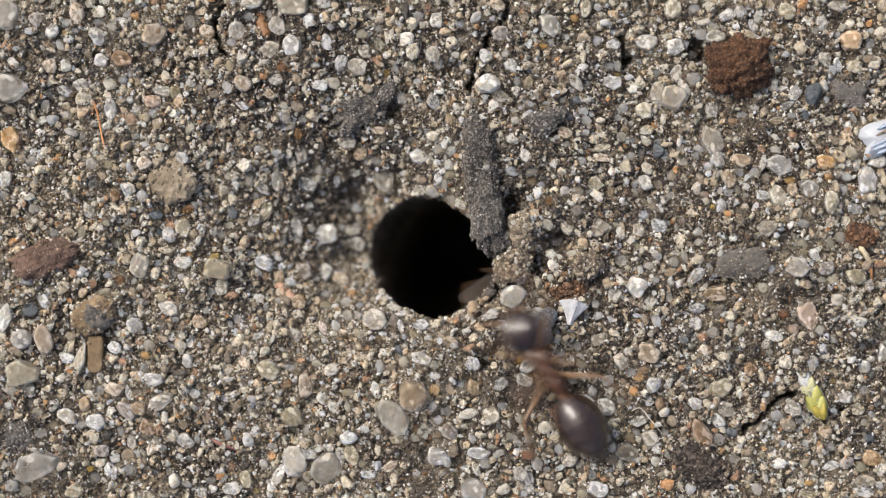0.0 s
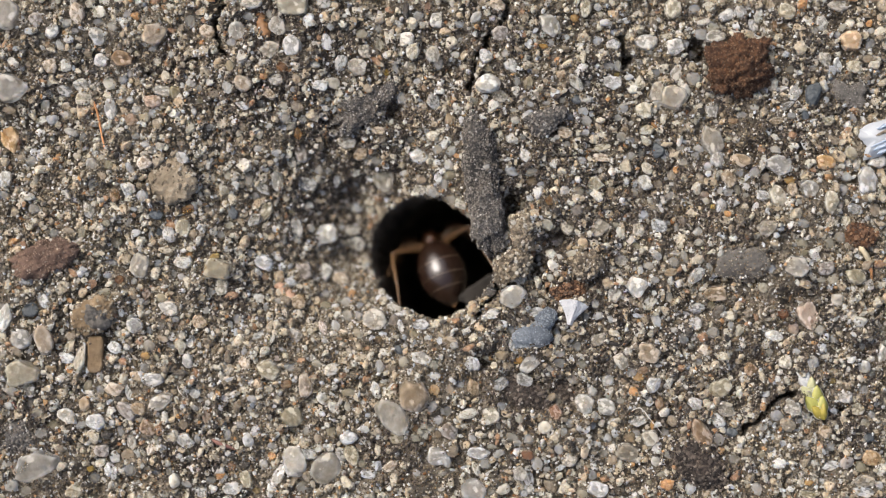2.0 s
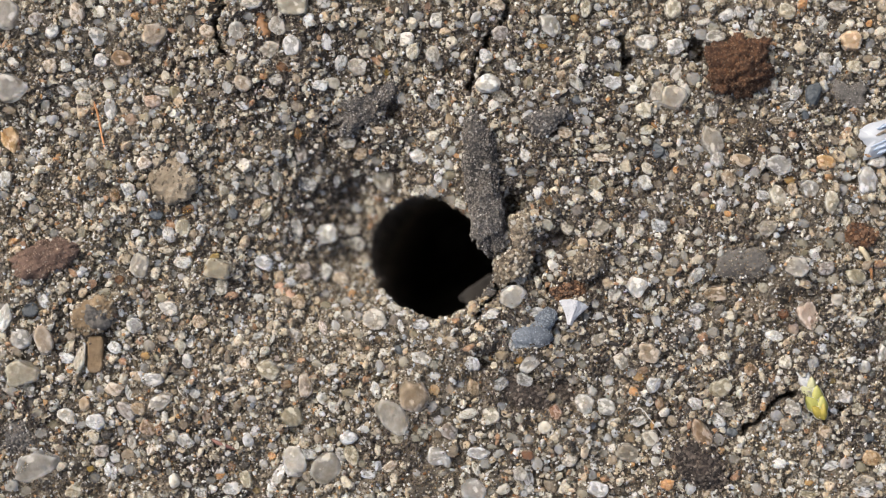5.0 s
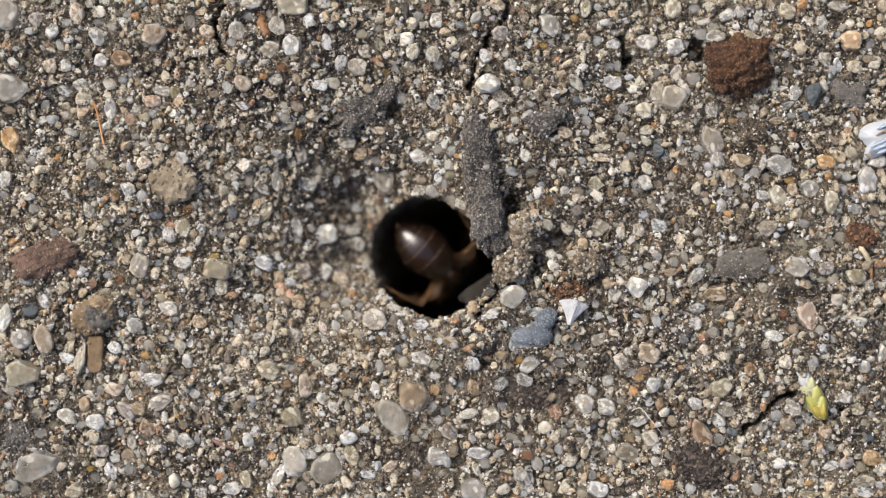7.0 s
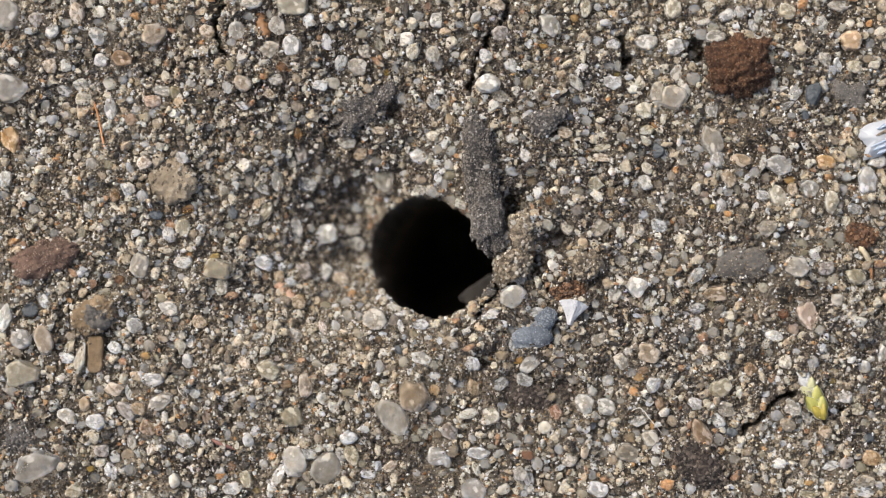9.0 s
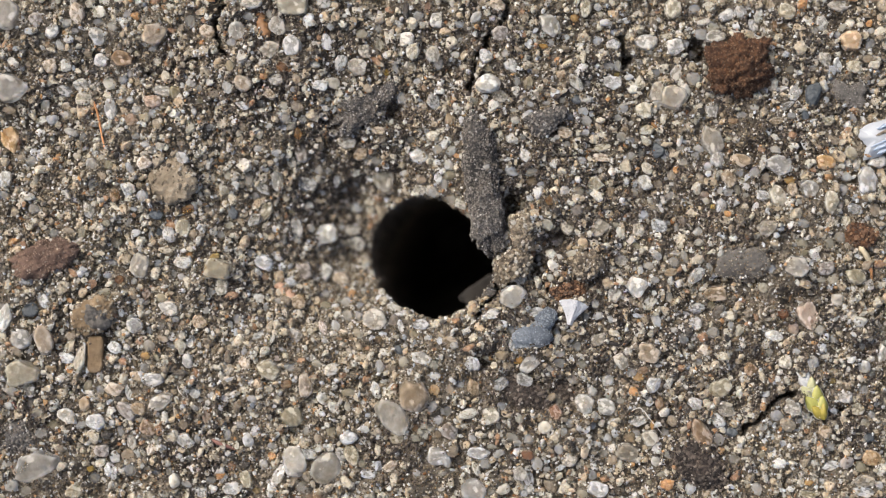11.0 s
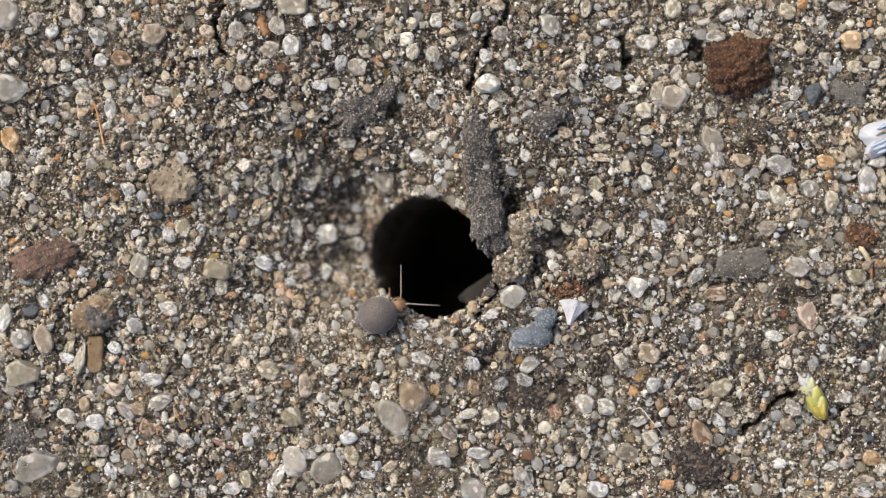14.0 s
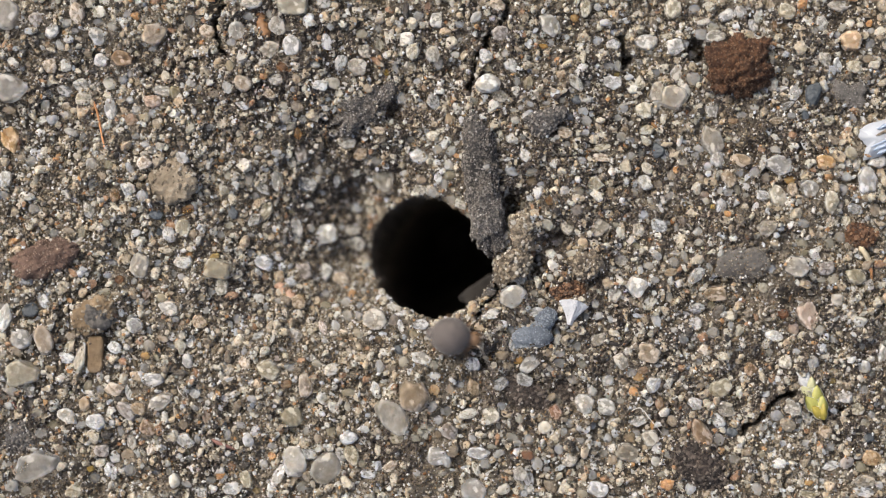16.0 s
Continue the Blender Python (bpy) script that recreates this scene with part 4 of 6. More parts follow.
grain(-2.114, 1.608, 0.28, 0.147, -70, "clear")
grain(-0.585, 2.207, 0.507, 0.373, -10, "white", 13, 0.3)
grain(-0.12, 2.366, 0.28, 0.253, -0, "pale")
grain(-0.917, 1.808, 0.227, 0.173, -0, "white")
grain(-0.518, 1.662, 0.293, 0.24, -20, "tan")
grain(-0.12, 1.675, 0.4, 0.2, -100, "clear")
grain(-1.515, 2.805, 0.4, 0.213, -10, "tan")
grain(-0.784, 2.605, 0.267, 0.187, -0, "grey")
grain(-0.385, 2.778, 0.213, 0.12, -90, "white")
grain(-3.509, 0.479, 0.533, 0.32, -75, "grey")
grain(-3.177, 0.505, 0.227, 0.187, -60, "pale")
grain(-2.845, 0.346, 0.613, 0.507, -0, "pale", 11)
grain(-2.486, 0.545, 0.227, 0.187, -40, "pale")
grain(-2.114, 1.01, 0.36, 0.253, -10, "grey")
grain(-3.642, 0.904, 0.2, 0.133, -20, "cream")
grain(-2.778, 1.01, 0.173, 0.147, -0, "tan")
grain(-2.18, 0.479, 0.4, 0.32, -0, "beige")
grain(-2.087, 0.12, 0.453, 0.36, -0, "pale")
grain(-2.419, 0.12, 0.28, 0.253, -0, "beige")
grain(-3.376, 2.3, 0.507, 0.373, -80, "mauve")
grain(-0.518, 1.409, 0.4, 0.267, -10, "beige")
grain(0.213, 2.353, 0.347, 0.24, 65, "white")
grain(0.146, 2.007, 0.293, 0.253, -90, "white")
grain(0.173, 1.741, 0.32, 0.227, -0, "cream")
grain(0.027, 1.542, 0.32, 0.187, -90, "pale")
grain(1.01, 1.914, 0.173, 0.16, -0, "white", 12, 0.1, 0.55)
grain(0.213, 1.21, 0.32, 0.267, -30, "beige")
grain(0.425, 1.05, 0.373, 0.253, -40, "pale")
grain(0.598, 0.824, 0.16, 0.147, -0, "pale")
grain(1.874, 2.632, 0.16, 0.16, -0, "pale")
grain(2.672, 2.632, 0.173, 0.12, -0, "pale")
grain(2.871, 2.738, 0.4, 0.28, -20, "tan")
grain(3.336, 2.738, 0.28, 0.173, 10, "clear")
grain(3.523, 2.712, 0.12, 0.12, -0, "white")
grain(2.898, 2.472, 0.213, 0.187, -0, "pale")
grain(3.27, 2.087, 0.227, 0.187, -0, "blue")
grain(3.749, 2.393, 0.453, 0.2, 12, "cream")
grain(3.749, 2.167, 0.453, 0.227, -10, "tan")
grain(4.2, 2.632, 0.253, 0.24, -0, "beige")
grain(4.426, 2.18, 0.293, 0.24, -10, "pale")
grain(4.44, 2.565, 0.173, 0.147, -0, "clear")
grain(4.799, 2.805, 0.4, 0.267, -0, "cream")
grain(5.065, 2.539, 0.267, 0.16, -0, "white")
grain(5.078, 2.34, 0.373, 0.32, -70, "slate")
grain(4.666, 2.273, 0.293, 0.227, -90, "beige")
grain(1.941, 2.207, 0.427, 0.293, -60, "pale")
grain(2.074, 1.834, 0.293, 0.213, 20, "grey")
grain(1.608, 1.834, 0.36, 0.227, -20, "blue")
grain(2.074, 1.608, 0.32, 0.24, -0, "tan")
grain(2.313, 1.529, 0.2, 0.173, -0, "clear")
grain(2.871, 1.382, 0.28, 0.227, 15, "clear")
grain(3.576, 1.542, 0.413, 0.36, -40, "cream")
grain(3.177, 1.369, 0.32, 0.24, 10, "beige")
grain(3.469, 1.343, 0.2, 0.16, -0, "blue")
grain(3.935, 1.343, 0.293, 0.2, -110, "tan")
grain(4.785, 1.569, 0.413, 0.347, -50, "pale")
grain(5.078, 1.542, 0.267, 0.2, -80, "tan")
grain(4.546, 1.343, 0.24, 0.2, -60, "beige")
grain(2.499, 1.143, 0.24, 0.2, -80, "amber")
grain(3.682, 0.479, 0.573, 0.413, 20, "beige")
grain(4.2, 0.359, 0.36, 0.253, -95, "cream")
grain(4.081, 0.572, 0.227, 0.16, -20, "cream")
grain(4.599, 0.465, 0.4, 0.32, -70, "beige")
grain(4.732, 0.798, 0.28, 0.253, -0, "clear")
grain(4.905, 1.143, 0.173, 0.133, -60, "white")
grain(5.091, 0.545, 0.427, 0.32, -20, "blue")
grain(4.945, 0.997, 0.253, 0.187, -0, "beige")
grain(2.446, 0.572, 0.347, 0.28, -30, "cream")
grain(2.938, 0.518, 0.4, 0.333, -30, "beige")
grain(3.15, 0.917, 0.32, 0.293, -0, "mauve")
grain(4.573, 0.066, 0.227, 0.16, -30, "cream")
grain(2.672, 0.226, 0.453, 0.373, -0, "mauve")
grain(9.571, 2.246, 0.347, 0.293, -40, "cream")
grain(10.182, 2.06, 0.48, 0.373, 20, "beige")
grain(9.464, 1.728, 0.36, 0.253, -20, "pale")
grain(9.956, 1.608, 0.693, 0.48, -75, "clear")
grain(9.425, 1.396, 0.293, 0.253, -60, "beige")
grain(8.986, 2.034, 0.493, 0.373, -20, "orange", 7, 0.3)
grain(6.327, 2.565, 0.747, 0.533, -60, "beige")
grain(6.035, 2.379, 0.293, 0.187, -30, "white", 13)
grain(5.596, 2.379, 0.213, 0.173, -0, "clear")
grain(5.955, 2.193, 0.253, 0.213, -30, "beige")
grain(5.663, 2.047, 0.32, 0.187, -0, "pale")
grain(6.46, 2.1, 0.44, 0.373, -60, "clear")
grain(6.234, 1.941, 0.24, 0.213, -80, "clear")
grain(5.237, 2.246, 0.4, 0.227, -70, "blue")
grain(6.992, 2.074, 0.533, 0.347, -0, "tan")
grain(7.856, 2.34, 0.333, 0.173, -10, "white")
grain(7.896, 1.981, 0.613, 0.507, -0, "grey")
grain(8.148, 1.901, 0.267, 0.2, -0, "pale")
grain(6.965, 1.795, 0.2, 0.187, -0, "clear")
grain(7.338, 1.808, 0.28, 0.24, -60, "clear")
grain(8.188, 1.635, 0.28, 0.227, -0, "orange")
grain(7.617, 1.675, 0.28, 0.267, -0, "tan")
grain(7.896, 1.25, 0.56, 0.427, -75, "cream", 11)
grain(8.255, 1.409, 0.373, 0.267, -70, "tan")
grain(8.64, 1.409, 0.467, 0.44, -0, "clear")
grain(7.524, 1.263, 0.373, 0.267, -10, "grey")
grain(8.388, 1.117, 0.173, 0.133, -30, "white")
grain(9.119, 1.103, 0.56, 0.347, -85, "cream")
grain(9.345, 1.05, 0.253, 0.16, -90, "beige")
grain(9.69, 0.944, 0.4, 0.253, -35, "blue")
grain(9.518, 0.598, 0.427, 0.24, -75, "cream")
grain(9.079, 0.146, 0.307, 0.253, -60, "cream")
grain(9.358, 0.279, 0.333, 0.293, -30, "beige")
grain(7.603, 0.479, 0.507, 0.4, -0, "beige")
grain(7.391, 0.319, 0.187, 0.16, 40, "pale")
grain(8.454, 0.598, 0.32, 0.227, -20, "clear")
grain(6.726, 1.675, 0.427, 0.333, -60, "tan")
grain(6.726, 1.343, 0.32, 0.213, -10, "pale")
grain(6.527, 1.369, 0.2, 0.187, -0, "pale")
grain(6.939, 1.409, 0.267, 0.187, -70, "cream")
grain(7.125, 1.475, 0.213, 0.173, -40, "white")
grain(7.125, 1.276, 0.173, 0.147, -0, "white")
grain(6.155, 1.276, 0.227, 0.2, -0, "pink")
grain(6.208, 1.143, 0.227, 0.187, -20, "cream")
grain(6.354, 0.997, 0.147, 0.133, -0, "gold")
grain(6.061, 1.675, 0.293, 0.213, -80, "tan")
grain(5.397, 1.728, 0.267, 0.227, -60, "tan")
grain(5.277, 1.662, 0.12, 0.12, -0, "white")
grain(5.41, 1.529, 0.173, 0.12, -0, "white")
grain(5.344, 1.263, 0.293, 0.187, 20, "beige")
grain(6.54, 1.01, 0.4, 0.253, -90, "grey")
grain(5.663, 0.678, 0.267, 0.213, -0, "mauve")
grain(6.022, 0.412, 0.32, 0.187, 45, "white")
grain(6.035, 0.16, 0.267, 0.2, -0, "cream")
grain(5.53, 0.518, 0.227, 0.12, -90, "white")
grain(5.304, 0.598, 0.187, 0.133, -0, "clear")
grain(10.156, 0.917, 0.347, 0.253, -80, "tan")
grain(8.454, 0.146, 0.347, 0.213, -30, "cream")
grain(-7.151, -0.385, 0.613, 0.507, -85, "beige", 11)
grain(-7.63, -0.718, 0.253, 0.227, -20, "rust")
grain(-7.896, -0.611, 0.253, 0.2, 20, "grey")
grain(-7.829, -0.319, 0.293, 0.16, -10, "clear")
grain(-7.298, -0.758, 0.2, 0.16, -90, "white")
grain(-6.726, -0.346, 0.213, 0.2, -0, "clear")
grain(-6.367, -0.572, 0.24, 0.16, -60, "clear")
grain(-6.168, -0.651, 0.213, 0.16, -20, "pale")
grain(-6.141, -0.319, 0.453, 0.307, -10, "pale")
grain(-5.317, -0.452, 0.72, 0.533, -0, "cream")
grain(-5.237, -0.864, 0.48, 0.32, -95, "cream")
grain(-5.397, -0.186, 0.267, 0.187, 30, "gold")
grain(-5.49, -0.997, 0.227, 0.213, -60, "white")
grain(-7.989, -1.024, 0.347, 0.2, 8, "cream")
grain(-7.032, -1.063, 0.373, 0.253, 75, "pink")
grain(-6.633, -1.143, 0.28, 0.253, -20, "cream")
grain(-7.271, -1.795, 0.413, 0.373, -40, "clear", 12)
grain(-7.377, -1.608, 0.227, 0.133, 40, "cream")
grain(-9.704, -1.422, 0.413, 0.387, -0, "slate")
grain(-9.385, -2.14, 0.72, 0.48, -75, "tan")
grain(-9.89, -2.114, 0.507, 0.467, -0, "grey")
grain(-8.521, -2.579, 0.72, 0.267, 72, "cream")
grain(-8.866, -2.552, 0.427, 0.293, -25, "white")
grain(-9.863, -2.885, 0.827, 0.64, 10, "cream")
grain(-10.289, -1.608, 0.72, 0.347, -100, "pale")
grain(-10.355, -2.446, 0.4, 0.24, -80, "pale")
grain(-9.358, -1.223, 0.4, 0.32, -40, "clear")
grain(-6.035, -2.645, 0.36, 0.293, -70, "clear")
grain(-6.992, -2.512, 0.24, 0.2, -0, "orange")
grain(-6.726, -2.539, 0.253, 0.133, -60, "cream")
grain(-7.019, -2.791, 0.28, 0.227, -0, "clear")
grain(-6.646, -1.808, 0.2, 0.187, -0, "clear")
grain(-6.141, -1.755, 0.173, 0.16, -0, "tan")
grain(-6.301, -1.648, 0.187, 0.147, -0, "clear")
grain(-5.596, -1.449, 0.2, 0.187, -0, "white")
grain(-5.689, -1.143, 0.213, 0.173, -60, "cream")
grain(-5.423, -2.433, 0.227, 0.173, -80, "tan")
grain(-6.46, -1.382, 0.56, 0.373, -20, "pale")
grain(-6.939, -1.927, 0.227, 0.173, -90, "clear")
grain(-7.696, -2.313, 0.4, 0.293, -20, "pale")
grain(-7.364, -2.393, 0.16, 0.133, -60, "white")
grain(-7.537, -2.526, 0.16, 0.107, -80, "white")
grain(-7.258, -2.685, 0.173, 0.133, -60, "tan")
grain(-6.899, -2.26, 0.293, 0.267, -0, "beige")
grain(-6.42, -2.26, 0.267, 0.187, -20, "clear")
grain(-6.593, -2.114, 0.293, 0.173, -10, "tan")
grain(-5.742, -1.715, 0.373, 0.32, -20, "tan")
grain(-9.225, -2.805, 0.267, 0.187, -0, "tan")
grain(-9.544, -1.635, 0.133, 0.12, -0, "white")
grain(-8.76, -2.047, 0.28, 0.253, -0, "tan")
grain(-10.049, -2.393, 0.32, 0.187, -35, "tan")
grain(-10.355, -1.343, 0.293, 0.2, -0, "pale")
grain(-4.573, -0.093, 0.267, 0.2, -30, "clear")
grain(-4.28, -0.319, 0.507, 0.373, -20, "blue")
grain(-4.254, -0.665, 0.24, 0.187, -20, "pink")
grain(-3.31, -0.518, 0.533, 0.4, -40, "mauve")
grain(-2.831, -0.572, 0.48, 0.347, -80, "pale")
grain(-2.472, -0.705, 0.493, 0.36, -5, "tan")
grain(-3.443, -1.263, 0.4, 0.373, -0, "tan")
grain(-4.2, -1.382, 0.227, 0.147, -85, "clear")
grain(-3.908, -1.236, 0.187, 0.16, -0, "pale")
grain(-2.805, -1.356, 0.333, 0.213, -15, "cream")
grain(-2.845, -1.063, 0.28, 0.213, -0, "grey")
grain(-2.313, -1.263, 0.293, 0.253, -0, "pale")
grain(-1.994, -1.343, 0.227, 0.16, -0, "clear")
grain(-1.994, -1.595, 0.24, 0.227, -0, "clear")
grain(-2.273, -1.595, 0.333, 0.28, -30, "beige")
grain(-1.582, -1.662, 0.613, 0.533, -20, "beige")
grain(-2.845, -1.874, 0.373, 0.213, -70, "pink")
grain(-2.539, -1.821, 0.293, 0.227, -80, "pale")
grain(-2.805, -2.167, 0.173, 0.133, -0, "white")
grain(-1.981, -1.994, 0.293, 0.253, -0, "cream")
grain(-1.529, -2.14, 0.28, 0.173, -0, "tan")
grain(-1.156, -1.715, 0.347, 0.28, -80, "mauve")
grain(-0.984, -1.848, 0.4, 0.173, -70, "pale")
grain(-0.718, -2.007, 0.347, 0.2, -40, "cream")
grain(-0.532, -1.781, 0.4, 0.267, 5, "clear")
grain(-1.05, -2.379, 0.267, 0.213, -30, "slate")
grain(-0.93, -2.659, 0.293, 0.253, -60, "cream")
grain(-0.518, -2.579, 0.507, 0.347, -10, "pale")
grain(-0.213, -2.712, 0.28, 0.24, -20, "cream")
grain(-1.489, -2.752, 0.333, 0.227, -80, "clear")
grain(-4.121, -2.831, 0.587, 0.453, -25, "cream", 9, 0.3)
grain(-3.589, -2.778, 0.333, 0.24, -10, "clear")
grain(-3.908, -2.579, 0.187, 0.147, -20, "pink")
grain(-4.639, -2.685, 0.373, 0.32, -60, "tan")
grain(-4.679, -2.406, 0.227, 0.16, -100, "clear")
grain(-4.373, -2.047, 0.4, 0.173, 20, "pale")
grain(-5.038, -1.795, 0.213, 0.133, -80, "white")
grain(-4.865, -1.662, 0.307, 0.253, -40, "grey")
grain(-3.416, -2.406, 0.147, 0.12, -30, "white")
grain(-3.509, -2.06, 0.4, 0.333, -40, "beige")
grain(-2.632, -2.845, 0.4, 0.293, 20, "beige")
grain(-2.978, -2.712, 0.267, 0.213, -40, "cream")
grain(-3.616, -2.26, 0.133, 0.12, -0, "pale")
grain(-1.156, -1.396, 0.373, 0.173, -20, "pale")
grain(1.648, -1.117, 0.667, 0.56, 35, "pale")
grain(1.768, -0.651, 0.427, 0.373, -60, "grey")
grain(1.595, -0.705, 0.267, 0.173, -0, "beige")
grain(2.207, -1.489, 0.453, 0.24, -0, "grey")
grain(1.662, -2.273, 0.427, 0.267, -70, "clear", 12)
grain(1.608, -1.914, 0.347, 0.2, -35, "blue")
grain(2.074, -2.645, 0.693, 0.4, 40, "pale")
grain(1.781, -2.619, 0.253, 0.213, 20, "orange")
grain(0.877, -2.114, 0.147, 0.133, -0, "pale")
grain(0.718, -2.712, 0.387, 0.333, -40, "clear")
grain(0.146, -2.18, 0.427, 0.28, -0, "tan")
grain(0.266, -2.273, 0.213, 0.2, -0, "pale")
grain(1.382, -2.512, 0.307, 0.253, -0, "tan")
grain(1.143, -1.529, 0.4, 0.253, 20, "beige")
grain(2.738, -2.459, 0.293, 0.187, 15, "clear")
grain(2.738, -2.685, 0.293, 0.227, -20, "clear")
grain(3.164, -2.273, 0.307, 0.213, -85, "pale")
grain(2.472, -2.446, 0.253, 0.2, -0, "tan")
grain(2.539, -2.845, 0.2, 0.16, -20, "white")
grain(3.27, -2.712, 0.307, 0.253, -40, "pale")
grain(3.031, -0.12, 0.267, 0.2, -0, "cream")
grain(2.619, -0.385, 0.36, 0.28, -75, "beige")
grain(2.539, -0.678, 0.213, 0.173, -50, "cream")
grain(2.286, -0.186, 0.293, 0.16, -110, "white")
grain(2.153, -1.05, 0.2, 0.187, -0, "beige")
grain(4.533, -0.891, 0.533, 0.48, -20, "pale")
grain(4.054, -1.077, 0.4, 0.347, -80, "beige")
grain(4.865, -1.263, 0.44, 0.32, 65, "cream")
grain(4.998, -0.731, 0.227, 0.173, -0, "pale")
grain(4.865, -0.399, 0.293, 0.213, -0, "beige")
grain(4.2, -0.279, 0.4, 0.32, -0, "beige")
grain(3.589, -1.289, 0.24, 0.187, -80, "pale")
grain(3.669, -1.582, 0.253, 0.213, -0, "grey")
grain(3.948, -1.648, 0.227, 0.173, -60, "pale")
grain(3.376, -1.582, 0.24, 0.187, -80, "clear")
grain(5.038, -1.688, 0.333, 0.227, -60, "clear")
grain(3.004, -1.927, 0.2, 0.093, -0, "white")
grain(2.472, -2.193, 0.12, 0.093, -0, "white")
grain(4.852, -2.446, 0.56, 0.467, -10, "tan")
grain(4.2, -2.645, 0.4, 0.307, -60, "beige")
grain(4.732, -2.858, 0.293, 0.2, -0, "amber")
grain(3.669, -2.127, 0.4, 0.307, 30, "beige")
grain(2.672, -1.981, 0.227, 0.173, -60, "pale")
grain(5.968, -0.625, 0.493, 0.293, 55, "clear", 12)
grain(6.261, -0.425, 0.227, 0.16, -60, "clear")
grain(5.689, -0.186, 0.347, 0.173, -70, "pale")
grain(7.71, -0.452, 0.28, 0.253, -50, "clear")
grain(8.321, -0.412, 0.64, 0.533, -0, "beige")
grain(8.507, -0.08, 0.293, 0.16, 60, "cream")
grain(9.012, -0.452, 0.413, 0.32, -0, "mauve")
grain(8.933, -0.718, 0.28, 0.16, -5, "cream")
grain(9.185, -0.705, 0.28, 0.24, 40, "cream")
grain(7.537, -0.917, 0.307, 0.24, -30, "cream", 12)
grain(6.434, -1.05, 0.613, 0.387, -0, "tan")
grain(6.327, -1.303, 0.253, 0.2, -60, "cream")
grain(6.008, -1.396, 0.467, 0.293, 10, "clear")
grain(5.968, -1.755, 0.373, 0.32, -40, "grey")
grain(6.354, -1.967, 0.333, 0.28, 20, "pale")
grain(5.45, -1.914, 0.227, 0.16, -10, "white")
grain(5.663, -2.114, 0.293, 0.227, -40, "clear")
grain(6.979, -1.927, 0.36, 0.227, 65, "cream")
grain(7.816, -2.047, 0.467, 0.267, -20, "white", 7, 0.3)
grain(8.587, -1.555, 0.747, 0.56, -85, "pink")
grain(8.281, -1.874, 0.347, 0.293, -60, "pink")
grain(8.866, -1.914, 0.293, 0.253, 30, "pale")
grain(9.199, -2.127, 0.253, 0.2, -60, "clear")
grain(9.89, -2.313, 0.227, 0.2, -80, "white", 12)
grain(9.916, -2.778, 0.36, 0.32, -0, "pale")
grain(8.069, -2.659, 0.4, 0.333, -70, "cream")
grain(7.71, -2.446, 0.227, 0.2, -0, "pale")
grain(8.321, -2.419, 0.2, 0.173, -0, "pale")
grain(8.693, -2.645, 0.36, 0.28, -80, "grey")
grain(7.258, -2.858, 0.4, 0.32, -80, "amber")
grain(6.779, -1.795, 0.2, 0.16, -80, "pale")
grain(6.766, -2.459, 0.173, 0.16, -0, "pale")
grain(6.194, -2.379, 0.4, 0.293, -0, "tan")
grain(6.035, -2.659, 0.213, 0.173, -40, "blue")
grain(9.717, -0.651, 0.533, 0.373, -20, "cream")
grain(9.318, -1.196, 0.36, 0.32, -20, "beige")
grain(8.002, -1.529, 0.28, 0.253, -0, "rust")
grain(6.886, -2.127, 0.293, 0.107, 25, "tan")
grain(10.408, -2.539, 0.667, 0.213, -90, "white")
grain(5.344, -1.13, 0.267, 0.173, -80, "pale")
grain(5.37, -0.545, 0.347, 0.2, 20, "tan")
grain(5.45, -0.319, 0.28, 0.267, -0, "blue")
grain(-9.73, -3.31, 0.373, 0.293, -50, "pale")
grain(-10.222, -3.682, 0.213, 0.2, -0, "white")
grain(-9.544, -3.842, 0.307, 0.267, 30, "pale")
grain(-9.717, -3.629, 0.28, 0.187, -80, "beige")
grain(-9.185, -4.134, 0.347, 0.24, 10, "cream")
grain(-8.826, -3.921, 0.56, 0.333, -30, "white", 7, 0.3)
grain(-8.507, -4.121, 0.32, 0.2, 25, "white")
grain(-8.135, -4.041, 0.453, 0.4, -20, "clear", 8, 0.3)
grain(-9.451, -4.333, 0.333, 0.293, -30, "grey")
grain(-9.518, -5.065, 1.12, 0.64, 22, "grey")
grain(-10.222, -5.038, 0.24, 0.187, -20, "pale")
grain(-9.597, -4.706, 0.2, 0.12, -0, "white")
grain(-10.156, -5.57, 0.36, 0.307, -0, "grey")
grain(-9.823, -5.703, 0.32, 0.253, 20, "beige")
grain(-8.374, -3.23, 0.347, 0.187, 75, "cream")
grain(-8.069, -3.31, 0.227, 0.187, -60, "clear")
grain(-7.736, -3.297, 0.507, 0.32, -10, "tan")
grain(-7.391, -3.376, 0.4, 0.173, -75, "clear")
grain(-7.391, -3.802, 0.613, 0.36, -30, "mauve")
grain(-7.125, -3.735, 0.4, 0.32, -40, "tan")
grain(-6.939, -4.2, 0.453, 0.36, -45, "amber")
grain(-6.66, -3.589, 0.64, 0.427, 20, "beige")
grain(-6.832, -3.071, 0.56, 0.347, -0, "grey")
grain(-6.341, -3.376, 0.173, 0.16, -0, "tan")
grain(-5.862, -3.403, 0.293, 0.253, -30, "white", 11)
grain(-5.716, -3.562, 0.2, 0.16, -20, "clear")
grain(-5.583, -3.961, 0.32, 0.227, -80, "pink")
grain(-5.596, -3.749, 0.16, 0.12, -0, "white")
grain(-5.251, -3.762, 0.12, 0.12, -0, "white")
grain(-6.101, -4.134, 0.253, 0.227, -80, "tan")
grain(-6.061, -4.493, 0.48, 0.347, -30, "pale")
grain(-5.782, -4.48, 0.253, 0.173, -80, "clear")
grain(-7.324, -4.533, 0.4, 0.253, -75, "beige")
